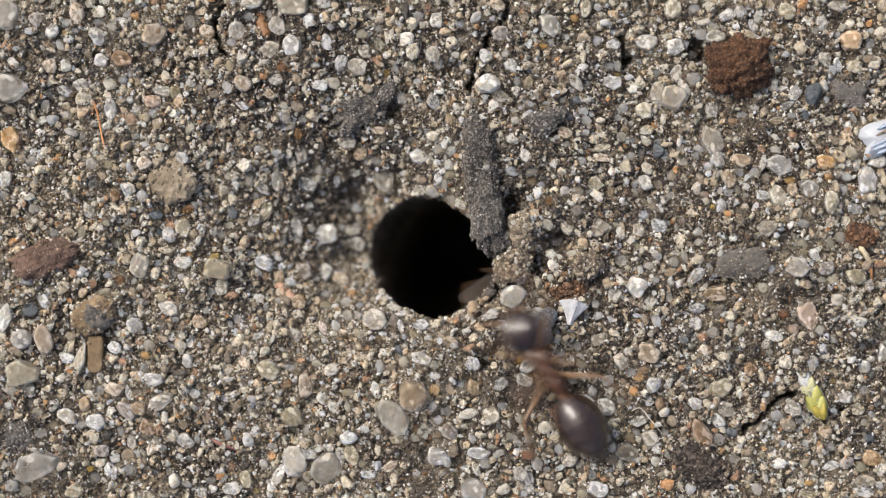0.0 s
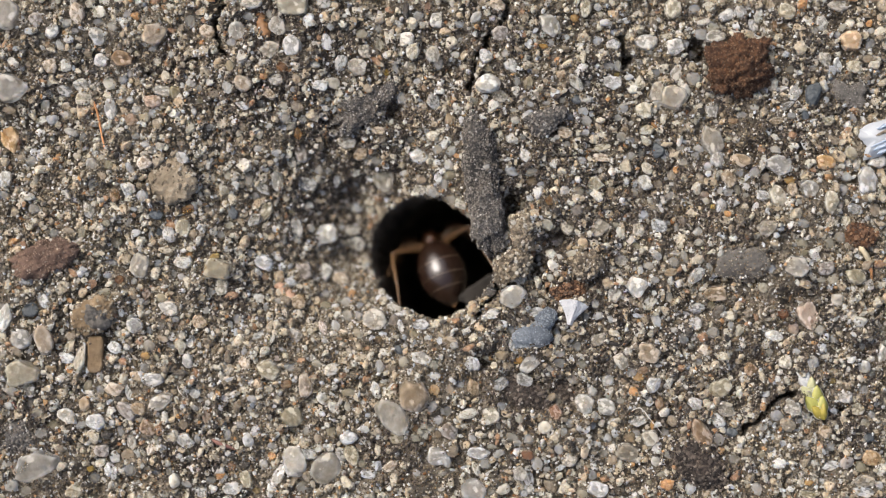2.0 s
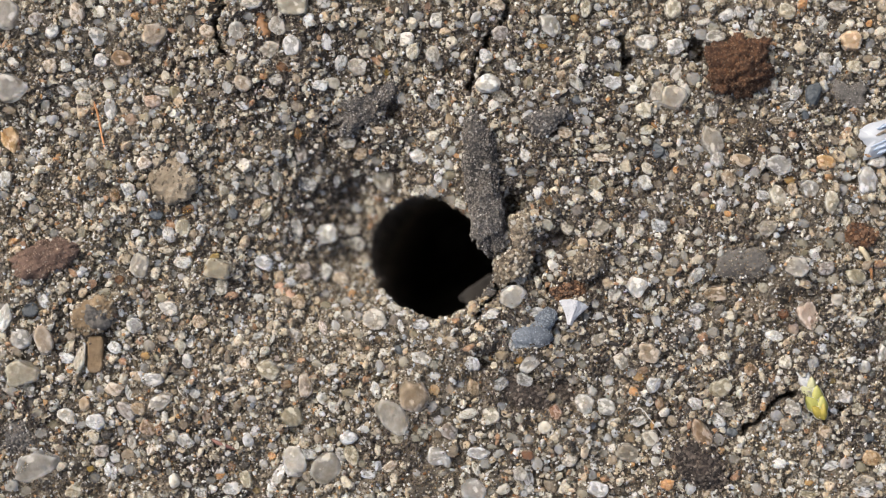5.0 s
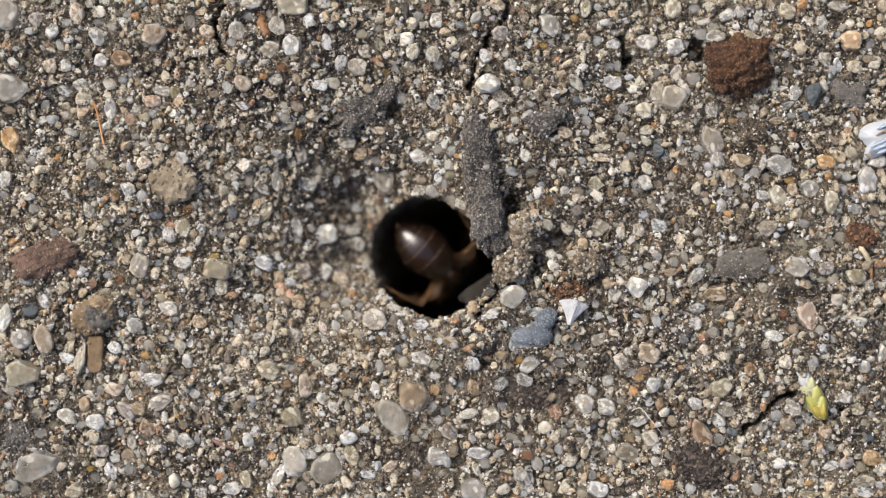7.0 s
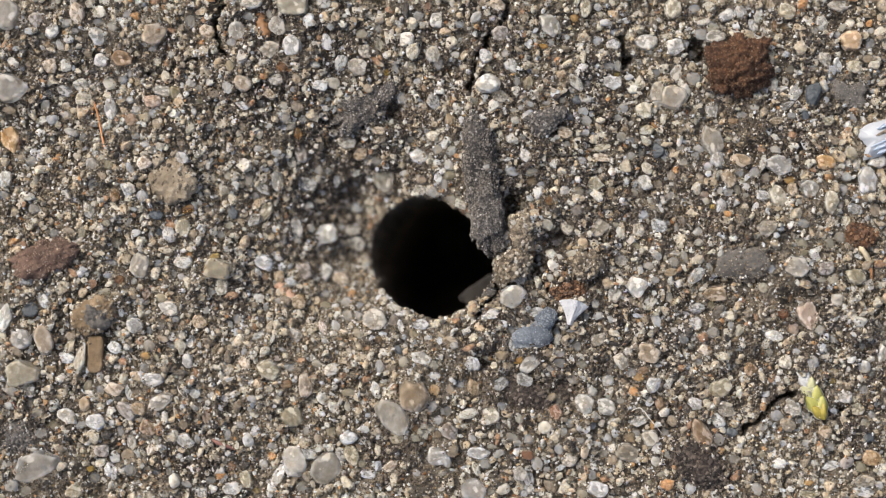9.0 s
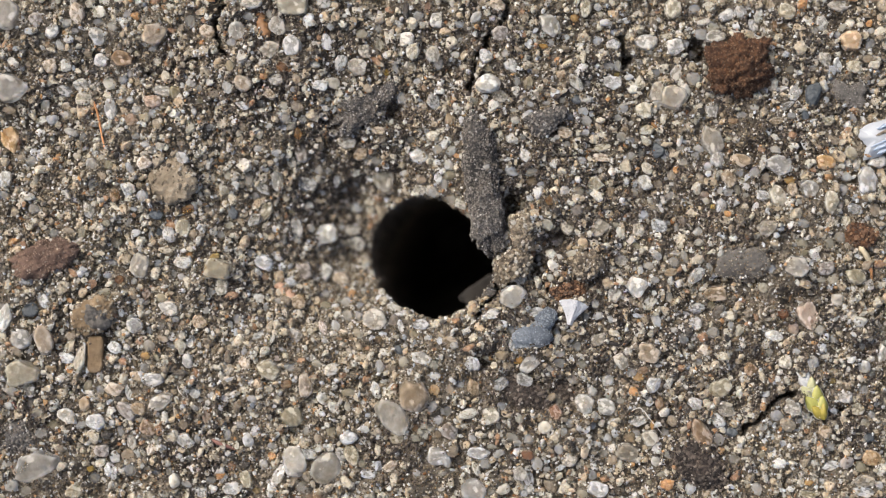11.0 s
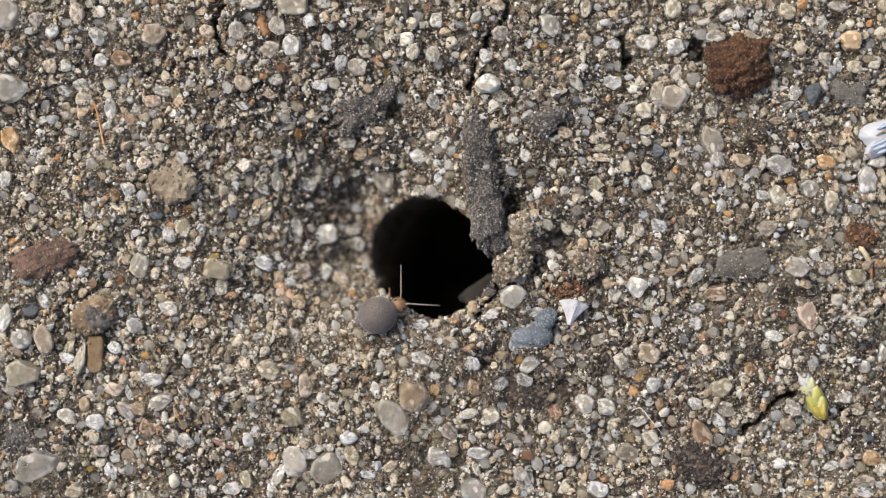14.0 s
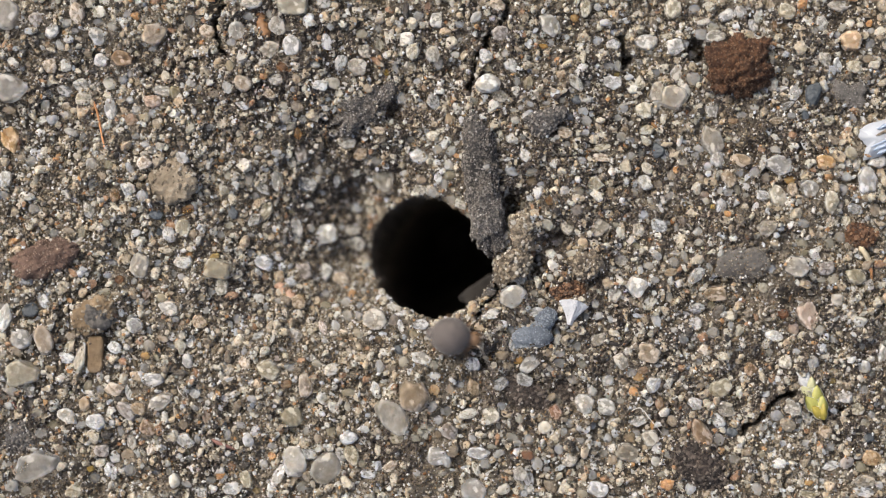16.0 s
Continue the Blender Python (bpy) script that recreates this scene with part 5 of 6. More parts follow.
grain(-7.417, -4.839, 0.347, 0.307, 30, "tan")
grain(-7.723, -4.905, 0.32, 0.253, -60, "white")
grain(-7.803, -5.224, 0.453, 0.347, -60, "clear")
grain(-7.338, -5.171, 0.333, 0.28, -40, "clear")
grain(-6.859, -4.732, 0.373, 0.267, 60, "tan")
grain(-5.968, -4.932, 0.2, 0.173, -0, "clear")
grain(-6.022, -4.772, 0.187, 0.12, -20, "cream")
grain(-6.301, -5.437, 0.36, 0.28, -80, "cream")
grain(-6.008, -5.516, 0.28, 0.16, -20, "white")
grain(-6.447, -5.237, 0.2, 0.147, -80, "pale")
grain(-6.753, -5.237, 0.227, 0.16, -20, "clear")
grain(-8.295, -5.171, 0.2, 0.16, 20, "gold")
grain(-8.228, -5.384, 0.307, 0.24, -0, "blue")
grain(-8.64, -5.676, 0.56, 0.373, 25, "cream")
grain(-5.703, -5.703, 0.4, 0.307, -40, "pale")
grain(-5.503, -5.437, 0.293, 0.24, -0, "grey")
grain(-9.225, -3.602, 0.12, 0.107, -0, "white")
grain(-10.156, -3.31, 0.32, 0.253, -30, "beige")
grain(-8.428, -3.642, 0.36, 0.267, -80, "tan")
grain(-7.564, -4.267, 0.293, 0.16, -80, "grey")
grain(-8.029, -4.732, 0.373, 0.333, -0, "mauve")
grain(-4.772, -4.174, 0.253, 0.213, -20, "clear")
grain(-4.599, -4.506, 0.36, 0.28, -80, "clear")
grain(-3.576, -3.948, 0.587, 0.533, -0, "cream")
grain(-3.23, -4.307, 0.28, 0.213, -110, "beige")
grain(-2.951, -4.493, 0.267, 0.227, -40, "tan")
grain(-2.645, -4.307, 0.307, 0.24, -60, "cream")
grain(-2.22, -4.44, 0.467, 0.36, 10, "blue")
grain(-2.153, -4.878, 0.533, 0.347, -70, "cream", 9, 0.3)
grain(-2.765, -5.171, 0.827, 0.693, 55, "pale", 9, 0.3)
grain(-2.406, -4.852, 0.4, 0.28, -60, "grey")
grain(-3.509, -5.011, 0.773, 0.587, -65, "pale", 9, 0.35)
grain(-3.164, -4.852, 0.4, 0.28, -20, "grey")
grain(-3.895, -5.37, 0.613, 0.28, 65, "white", 12, 0.25)
grain(-4.24, -5.091, 0.28, 0.213, -70, "white")
grain(-4.639, -5.437, 0.44, 0.293, -70, "cream")
grain(-4.971, -5.649, 0.507, 0.333, -0, "pale")
grain(-3.31, -5.636, 0.333, 0.307, -0, "clear")
grain(-4.041, -4.652, 0.24, 0.16, -0, "clear")
grain(-4.413, -5.703, 0.2, 0.173, -0, "gold")
grain(-1.755, -5.317, 0.413, 0.227, -0, "clear")
grain(-1.914, -5.078, 0.2, 0.187, -0, "cream")
grain(-1.848, -4.24, 0.253, 0.187, -0, "white")
grain(-1.768, -3.908, 0.147, 0.12, -0, "white")
grain(-1.183, -3.921, 1.013, 0.613, -50, "pale", 10, 0.3)
grain(-0.678, -3.443, 0.827, 0.707, -80, "tan", 8, 0.3)
grain(-1.117, -4.453, 0.4, 0.293, -20, "cream")
grain(-0.651, -4.44, 0.253, 0.213, -30, "cream")
grain(-0.213, -3.31, 0.307, 0.28, -0, "orange")
grain(-0.266, -3.709, 0.32, 0.24, 40, "clear")
grain(-0.186, -2.978, 0.267, 0.187, -0, "white")
grain(-0.106, -4.041, 0.28, 0.213, 30, "clear")
grain(-0.12, -4.373, 0.2, 0.187, -0, "tan")
grain(-0.12, -4.878, 0.533, 0.44, -0, "grey")
grain(-0.611, -5.277, 0.2, 0.16, -30, "clear")
grain(-1.595, -3.31, 0.387, 0.253, -80, "pale")
grain(-2.233, -3.376, 0.333, 0.2, -0, "cream")
grain(-2.246, -3.709, 0.267, 0.2, -60, "cream")
grain(-2.845, -3.523, 0.36, 0.267, -60, "pale")
grain(-3.243, -3.204, 0.587, 0.36, -85, "tan")
grain(-3.695, -3.177, 0.28, 0.253, -0, "amber")
grain(-4.107, -3.31, 0.253, 0.213, -0, "cream")
grain(-4.493, -3.523, 0.28, 0.187, -0, "blue")
grain(-4.546, -3.775, 0.187, 0.147, -0, "white")
grain(-0.651, -4.2, 0.213, 0.16, -80, "amber")
grain(-1.25, -5.118, 0.4, 0.24, 30, "tan")
grain(-2.579, -4.041, 0.12, 0.107, -0, "white")
grain(-5.078, -4.387, 0.28, 0.187, -80, "clear")
grain(-4.267, -4.772, 0.173, 0.133, -60, "beige")
grain(0.16, -3.31, 0.32, 0.227, -80, "tan")
grain(0.385, -3.204, 0.267, 0.187, -10, "clear")
grain(0.718, -3.27, 0.453, 0.333, -70, "tan")
grain(1.343, -3.19, 0.427, 0.32, 50, "clear")
grain(1.914, -3.097, 0.44, 0.307, -20, "clear")
grain(2.153, -3.31, 0.12, 0.107, -0, "white")
grain(0.585, -3.868, 0.507, 0.253, 15, "cream")
grain(1.09, -3.948, 0.52, 0.44, 40, "cream", 10)
grain(1.781, -4.001, 0.28, 0.187, -70, "cream")
grain(1.728, -3.642, 0.213, 0.187, -0, "rust")
grain(1.382, -3.709, 0.227, 0.213, -0, "pale")
grain(1.316, -4.174, 0.187, 0.133, -80, "clear")
grain(1.608, -4.44, 0.333, 0.227, -10, "pale")
grain(1.768, -4.573, 0.227, 0.16, -20, "white")
grain(2.02, -4.48, 0.253, 0.24, -0, "grey")
grain(2.406, -4.214, 0.36, 0.333, 20, "cream", 11)
grain(2.725, -4.706, 0.267, 0.227, -80, "clear")
grain(2.738, -3.602, 0.253, 0.187, -80, "cream")
grain(2.672, -3.881, 0.4, 0.293, -60, "rust")
grain(3.336, -3.642, 0.507, 0.44, -40, "pale")
grain(3.842, -3.735, 0.507, 0.427, -30, "pale")
grain(3.071, -3.084, 0.347, 0.253, -20, "beige")
grain(3.523, -3.35, 0.293, 0.227, -60, "pale")
grain(3.881, -3.11, 0.36, 0.307, 20, "pale")
grain(4.187, -3.576, 0.2, 0.173, -0, "pale")
grain(4.652, -4.041, 0.453, 0.28, 30, "clear", 12)
grain(3.895, -4.466, 0.227, 0.213, -0, "white")
grain(3.536, -4.174, 0.2, 0.187, -0, "pale")
grain(2.978, -4.107, 0.227, 0.187, -60, "clear")
grain(2.845, -4.307, 0.213, 0.187, -80, "pale")
grain(3.23, -4.506, 0.227, 0.187, -30, "clear")
grain(2.978, -4.971, 0.4, 0.36, 20, "beige", 12)
grain(3.336, -4.772, 0.36, 0.2, -100, "tan")
grain(3.775, -4.812, 0.28, 0.227, -80, "pale")
grain(4.001, -4.971, 0.28, 0.253, -30, "tan")
grain(4.36, -4.799, 0.56, 0.453, -20, "beige")
grain(4.4, -4.44, 0.28, 0.267, -0, "tan")
grain(4.878, -4.453, 0.4, 0.387, -0, "beige")
grain(4.559, -4.347, 0.213, 0.16, -0, "clear")
grain(2.207, -5.051, 0.32, 0.28, -60, "pale")
grain(2.446, -5.184, 0.173, 0.16, -0, "pale")
grain(1.795, -5.277, 0.387, 0.347, -60, "pale")
grain(2.02, -5.437, 0.387, 0.24, -80, "clear")
grain(1.914, -5.756, 0.213, 0.187, -0, "white")
grain(0.837, -4.799, 0.56, 0.307, -10, "clear")
grain(0.784, -5.171, 0.373, 0.187, -60, "cream")
grain(0.997, -5.051, 0.28, 0.24, -20, "clear")
grain(0.718, -5.663, 0.613, 0.56, -0, "grey", 7)
grain(1.303, -4.799, 0.293, 0.187, 20, "white")
grain(1.981, -4.839, 0.307, 0.227, -20, "rust")
grain(0.08, -4.985, 0.333, 0.253, -60, "pale")
grain(0.16, -4.307, 0.453, 0.387, -60, "mauve")
grain(0.691, -4.44, 0.293, 0.187, -80, "pale")
grain(1.143, -4.639, 0.253, 0.133, -10, "cream")
grain(3.642, -5.649, 0.48, 0.36, -20, "clear")
grain(3.509, -5.317, 0.253, 0.227, -60, "clear")
grain(3.27, -5.756, 0.28, 0.227, -0, "cream")
grain(4.466, -2.911, 0.267, 0.213, -0, "clear")
grain(4.945, -3.177, 0.413, 0.333, 50, "blue")
grain(4.613, -3.017, 0.28, 0.24, -0, "orange")
grain(5.104, -3.642, 0.36, 0.227, -85, "amber")
grain(4.998, -4.985, 0.267, 0.227, -60, "white")
grain(5.144, -5.304, 0.227, 0.133, 10, "cream")
grain(4.865, -5.503, 0.16, 0.133, -0, "cream")
grain(1.409, -5.649, 0.36, 0.267, 30, "cream")
grain(1.103, -5.716, 0.253, 0.16, 30, "pale")
grain(0.08, -3.802, 0.293, 0.253, -0, "grey")
grain(6.061, -4.307, 0.747, 0.413, -60, "amber", 8, 0.35)
grain(6.474, -4.041, 0.467, 0.307, -35, "white")
grain(6.66, -3.775, 0.533, 0.387, -20, "beige")
grain(6.527, -3.283, 0.613, 0.427, 15, "cream")
grain(6.474, -4.48, 0.347, 0.293, -60, "grey")
grain(6.806, -4.32, 0.307, 0.253, -0, "slate")
grain(5.942, -3.655, 0.373, 0.32, -0, "grey")
grain(5.397, -4.041, 0.333, 0.253, -70, "tan")
grain(5.304, -4.839, 0.267, 0.2, -30, "white")
grain(5.237, -4.307, 0.253, 0.187, -80, "pale")
grain(5.822, -5.636, 0.36, 0.267, 55, "clear")
grain(7.59, -3.416, 0.307, 0.16, 20, "white")
grain(8.215, -3.735, 0.44, 0.36, -30, "beige")
grain(7.856, -3.908, 0.333, 0.28, -0, "grey")
grain(8.388, -4.041, 0.2, 0.16, -0, "clear")
grain(9.119, -4.639, 0.307, 0.24, -20, "pale")
grain(8.999, -4.307, 0.373, 0.333, -40, "tan")
grain(9.464, -3.509, 0.467, 0.293, -0, "beige")
grain(9.797, -3.775, 0.373, 0.307, 20, "cream")
grain(10.116, -3.908, 0.2, 0.16, -60, "clear")
grain(9.916, -3.31, 0.333, 0.227, -100, "clear")
grain(10.116, -2.938, 0.213, 0.173, -0, "clear")
grain(9.969, -4.107, 0.253, 0.213, -20, "cream")
grain(9.185, -3.11, 0.227, 0.16, -0, "gold")
grain(10.129, -4.932, 0.507, 0.4, -5, "orange", 7, 0.3)
grain(9.85, -5.144, 0.333, 0.253, -30, "cream")
grain(9.185, -5.118, 0.507, 0.24, 10, "pale")
grain(9.518, -5.038, 0.36, 0.28, 20, "mauve")
grain(9.916, -5.477, 0.533, 0.32, -0, "beige")
grain(9.916, -5.716, 0.56, 0.267, -15, "clear")
grain(10.315, -5.596, 0.293, 0.187, -50, "white")
grain(8.6, -5.503, 0.227, 0.187, -0, "orange")
grain(8.587, -5.769, 0.48, 0.213, -0, "cream")
grain(7.989, -4.586, 0.2, 0.187, -0, "white")
grain(7.51, -4.839, 0.227, 0.213, -0, "cream")
grain(8.521, -4.573, 0.227, 0.187, -0, "pale")
grain(7.524, -4.187, 0.227, 0.16, -0, "pale")
grain(7.391, -5.649, 0.333, 0.28, -40, "beige")
grain(10.049, -4.453, 0.28, 0.24, -0, "slate")
grain(7.125, -4.772, 0.253, 0.213, -0, "tan")
grain(6.859, -4.932, 0.28, 0.253, -0, "beige")
grain(6.194, -5.703, 0.4, 0.227, -70, "tan")


def join_small():
    """Grains too small to pick out singly, one mesh for each mineral."""
    for kind, pieces in small.items():
        points, faces, n = [], [], 0
        for q, f in pieces:
            points.append(q)
            faces.append(f + n)
            n += len(q)
        ob = mesh_object("small_grains", np.concatenate(points).tolist(), np.concatenate(faces).tolist(), SMALLSAND[kind], None, False)
        tagged(ob, f"scattered tiny {KINDS[kind][3]} grains", "sand", kind="stuff")


join_small()


# ---------------------------------------------------------------- the countless small grains
def scatter(name, label, seed, tries, low, high, power, gap, level, sharp, material, sink, space, pile=0.0, patch=-9.0, spots=()):
    r = np.random.RandomState(seed)
    x, y = r.uniform(-11.5, 11.5, tries), r.uniform(-6.8, 6.8, tries)
    size = low + (high - low) * r.rand(tries) ** power
    dx, dy = x - HOLE[0], y - HOLE[1]
    keep = np.hypot(dx, dy) > mouth_radius(np.arctan2(dy, dx)) - 0.05 + 0.25 * size
    keep &= value_noise(x, y, 0.5, 21) + 0.5 * value_noise(x, y, 1.3, 22) + r.uniform(-0.12, 0.12, tries) > patch
    if spots:
        near = np.zeros(tries)
        for px, py, pr in spots:
            near = np.maximum(near, np.exp(-(((x - px) ** 2 + (y - py) ** 2) / (pr * pr))))
        keep &= r.rand(tries) < near
    known = np.array(placed)
    for px, py, pr in known:
        keep &= np.hypot(x - px, y - py) > pr * space + size * 0.3
    if gap:
        cells, chosen = {}, []
        for i in np.nonzero(keep)[0]:
            cx, cy = int(x[i] // high), int(y[i] // high)
            if all(math.hypot(x[i] - x[j], y[i] - y[j]) > gap * (size[i] + size[j]) / 2
                   for a in (-1, 0, 1) for b in (-1, 0, 1) for j in cells.get((cx + a, cy + b), ())):
                cells.setdefault((cx, cy), []).append(i)
                chosen.append(i)
        chosen = np.array(chosen)
    else:
        chosen = np.nonzero(keep)[0]
    x, y, size = x[chosen], y[chosen], size[chosen]
    z = height(x, y)
    points, faces, tall = bunch(x, y, z * 0, size, seed, level, sharp)
    n = len(points) // len(x)
    points[:, 2] += np.repeat(z + tall * (1 - sink) + pile * r.rand(len(x)) ** 2, n)
    ob = mesh_object(name, (points * MM).tolist(), faces.tolist(), material, None, False)
    tagged(ob, label, "sand", kind="stuff")


scatter("coarse_sand", "mixed beige, grey and clear sand grains", 3, 11000, 0.17, 0.33, 2.0, 0.80, 2, 26.0, MEDIUM, 0.45, 0.94, 0.0, -0.42)
scatter("medium_sand", "mixed beige, grey and brown sand grains", 4, 15000, 0.09, 0.19, 1.5, 0.56, 1, 26.0, MEDIUM, 0.4, 0.86, 0.10, -0.34)
scatter("fine_sand", "fine grey-brown sand filling the gaps", 5, 15000, 0.05, 0.12, 1.4, 0.0, 1, 12.0, FINE, 0.3, 0.8, 0.09)


def rim_sand():
    """Grains stuck round the hole's ragged edge."""
    r = np.random.RandomState(12)
    turn = r.uniform(0, 2 * math.pi, 420)
    size = 0.07 + 0.24 * r.rand(420) ** 2.2
    reach = mouth_radius(turn)
    x, y = HOLE[0] + reach * np.cos(turn), HOLE[1] + reach * np.sin(turn)
    z = height(x, y) - 0.55 * r.rand(420) ** 1.5 + 0.05
    k = r.uniform(0.0, 0.12, 420) + size * 0.25
    points, faces, _ = bunch(x + k * np.cos(turn), y + k * np.sin(turn), z, size, 12, 2, 26.0)
    ob = mesh_object("rim_sand", (points * MM).tolist(), faces.tolist(), MEDIUM, None, False)
    tagged(ob, "sand grains stuck round the edge of the hole", "sand", kind="stuff")


rim_sand()
# darker damp humus, partly shade painted round the hole, and paler dusty crust, in patches of their own: x, y, reach
HUMUS_SHADE_WEST = [(-4.174, 5.33, 0.733), (-4.706, 4.4, 0.6), (-3.243, 5.463, 0.6), (-1.781, 2.539, 0.6), (-1.117, 1.874, 0.533), (-2.313, 0.545, 0.467), (-1.914, 0.013, 0.4), (-4.44, 5.065, 0.667), (-2.446, 4.932, 0.6), (-3.509, 4.001, 0.6), (-2.978, 2.805, 0.533), (-4.945, -1.05, 0.6), (-4.772, 3.536, 0.667), (-1.914, 1.874, 0.6), (-2.978, 1.01, 0.8), (-1.117, 3.204, 0.8), (-6.301, 1.343, 0.667), (-9.225, 3.735, 0.8), (-9.624, -4.107, 0.8), (-6.035, -4.772, 0.667), (-1.25, -4.639, 0.667), (-0.319, 4.666, 0.667), (-6.434, 4.267, 0.6)]
HUMUS_SHADE_SOUTHEAST = [(3.669, -2.645, 0.6), (6.726, -2.645, 0.6), (8.454, -2.911, 0.467), (10.049, -3.443, 0.533), (4.2, 0.013, 0.6), (5.397, -2.246, 0.6), (5.53, -3.709, 0.667), (10.049, -2.379, 0.6), (1.143, -0.385, 0.347), (7.258, -3.31, 0.667), (8.72, -2.379, 0.6), (9.518, -4.24, 0.6), (1.143, -0.784, 0.373), (1.608, -1.316, 0.467), (2.007, -3.31, 1.0), (6.061, -4.971, 0.8), (1.143, -2.114, 0.533), (2.871, 0.013, 0.533), (3.137, -1.05, 0.667), (1.542, 0.279, 0.4), (5.131, -2.778, 0.733), (4.068, -1.582, 0.667), (8.986, -1.582, 0.533)]
HUMUS_SHADE_NORTHEAST = [(3.669, 1.475, 0.6), (3.403, 0.545, 0.6), (3.536, 4.267, 0.467), (1.941, 2.273, 0.667), (2.672, 1.874, 0.6), (2.871, 1.475, 0.533), (0.877, 3.735, 0.933), (3.669, 3.204, 0.8), (5.264, 1.874, 0.8), (1.874, 1.741, 0.733), (2.406, 2.605, 0.8), (6.261, 0.545, 0.8), (4.466, 0.944, 0.6), (1.276, 5.065, 0.667), (8.454, 4.666, 0.733), (8.188, 2.539, 0.8), (6.859, 4.4, 1.067)]
CRUST = [(-7.231, -2.778, 0.6), (-5.37, -2.246, 0.533), (-7.763, -0.784, 0.467), (-2.579, -3.443, 0.533), (-1.914, -2.645, 0.667), (-0.851, -3.31, 0.733), (-3.775, -4.24, 0.733), (-0.319, -2.645, 0.467), (-9.092, 1.276, 1.2), (-2.978, -2.313, 1.467), (8.188, -5.171, 0.8), (7.258, -1.582, 0.533), (4.2, 5.33, 0.933), (-2.18, -1.05, 0.933), (-4.174, -2.778, 0.8), (9.783, -0.518, 0.8), (-1.117, 1.475, 0.667), (-7.231, 5.463, 0.8), (1.941, 5.596, 0.8)]
scatter("humus_shade_grains", "dark damp humus crumbs, partly painted shade round the hole", 7, 190000, 0.04, 0.12, 1.3, 0.0, 0, 12.0, BLACKGRIT, 0.1, 0.75, 0.12, -9.0, HUMUS_SHADE_WEST + HUMUS_SHADE_SOUTHEAST + HUMUS_SHADE_NORTHEAST)
scatter("crust_grains", "pale dusty crust of fine sand", 8, 170000, 0.03, 0.09, 1.3, 0.0, 0, 12.0, TANGRIT, 0.1, 0.6, 0.10, -9.0, CRUST)
scatter("sand_dust", "dusty finest sand between the grains", 6, 104000, 0.028, 0.075, 1.2, 0.0, 0, 12.0, FINE, 0.2, 0.45, 0.17)
scatter("glint_painted_sand", "tiny quartz bits, their whites painted for the sand's glints", 9, 17000, 0.03, 0.11, 1.6, 0.0, 0, 20.0, GLINT_PAINT, 0.0, 0.7, 0.18)


# ---------------------------------------------------------------- the ant
def chitin(name, rgb, rough, sheen, coat=0.0):
    n = Nodes(name)
    where = n.coords()
    fac = n.noise(where, 3.0, 4.0)
    n.colour(n.mix(fac, tuple(c * 0.7 for c in rgb), tuple(c * 1.3 for c in rgb)))
    n.set(Roughness=rough, Sheen_Weight=sheen, Sheen_Roughness=0.5, Specular_IOR_Level=0.8, Coat_Weight=coat, Coat_IOR=1.8, Coat_Roughness=0.5)
    n.shader.inputs["Sheen Tint"].default_value = (0.95, 0.82, 0.60, 1)
    n.bump(n.noise(where, 30.0, 2.0), 0.008, 0.4)
    return n.mat


DARKSHELL = chitin("dark_brown_chitin", (0.020, 0.009, 0.005), 0.20, 0.0, 0.12)
BROWNSHELL = chitin("brown_chitin", (0.085, 0.036, 0.016), 0.28, 0.0)
LEGSHELL = chitin("amber_leg_chitin", (0.16, 0.087, 0.037), 0.35, 0.05)
EYESHELL = chitin("black_eye", (0.008, 0.006, 0.005), 0.2, 0.0)
BAND = chitin("pale_segment_edge", (0.20, 0.15, 0.10), 0.35, 0.1)

GASTER_HALF, HEAD_FORE, GASTER_TAPER = 0.76, 1.06, 0.34
GASTER = (0.86, 0.58, 0.53)
JOINT = Vector((-0.78, 0, 0.02))
HIPS = []


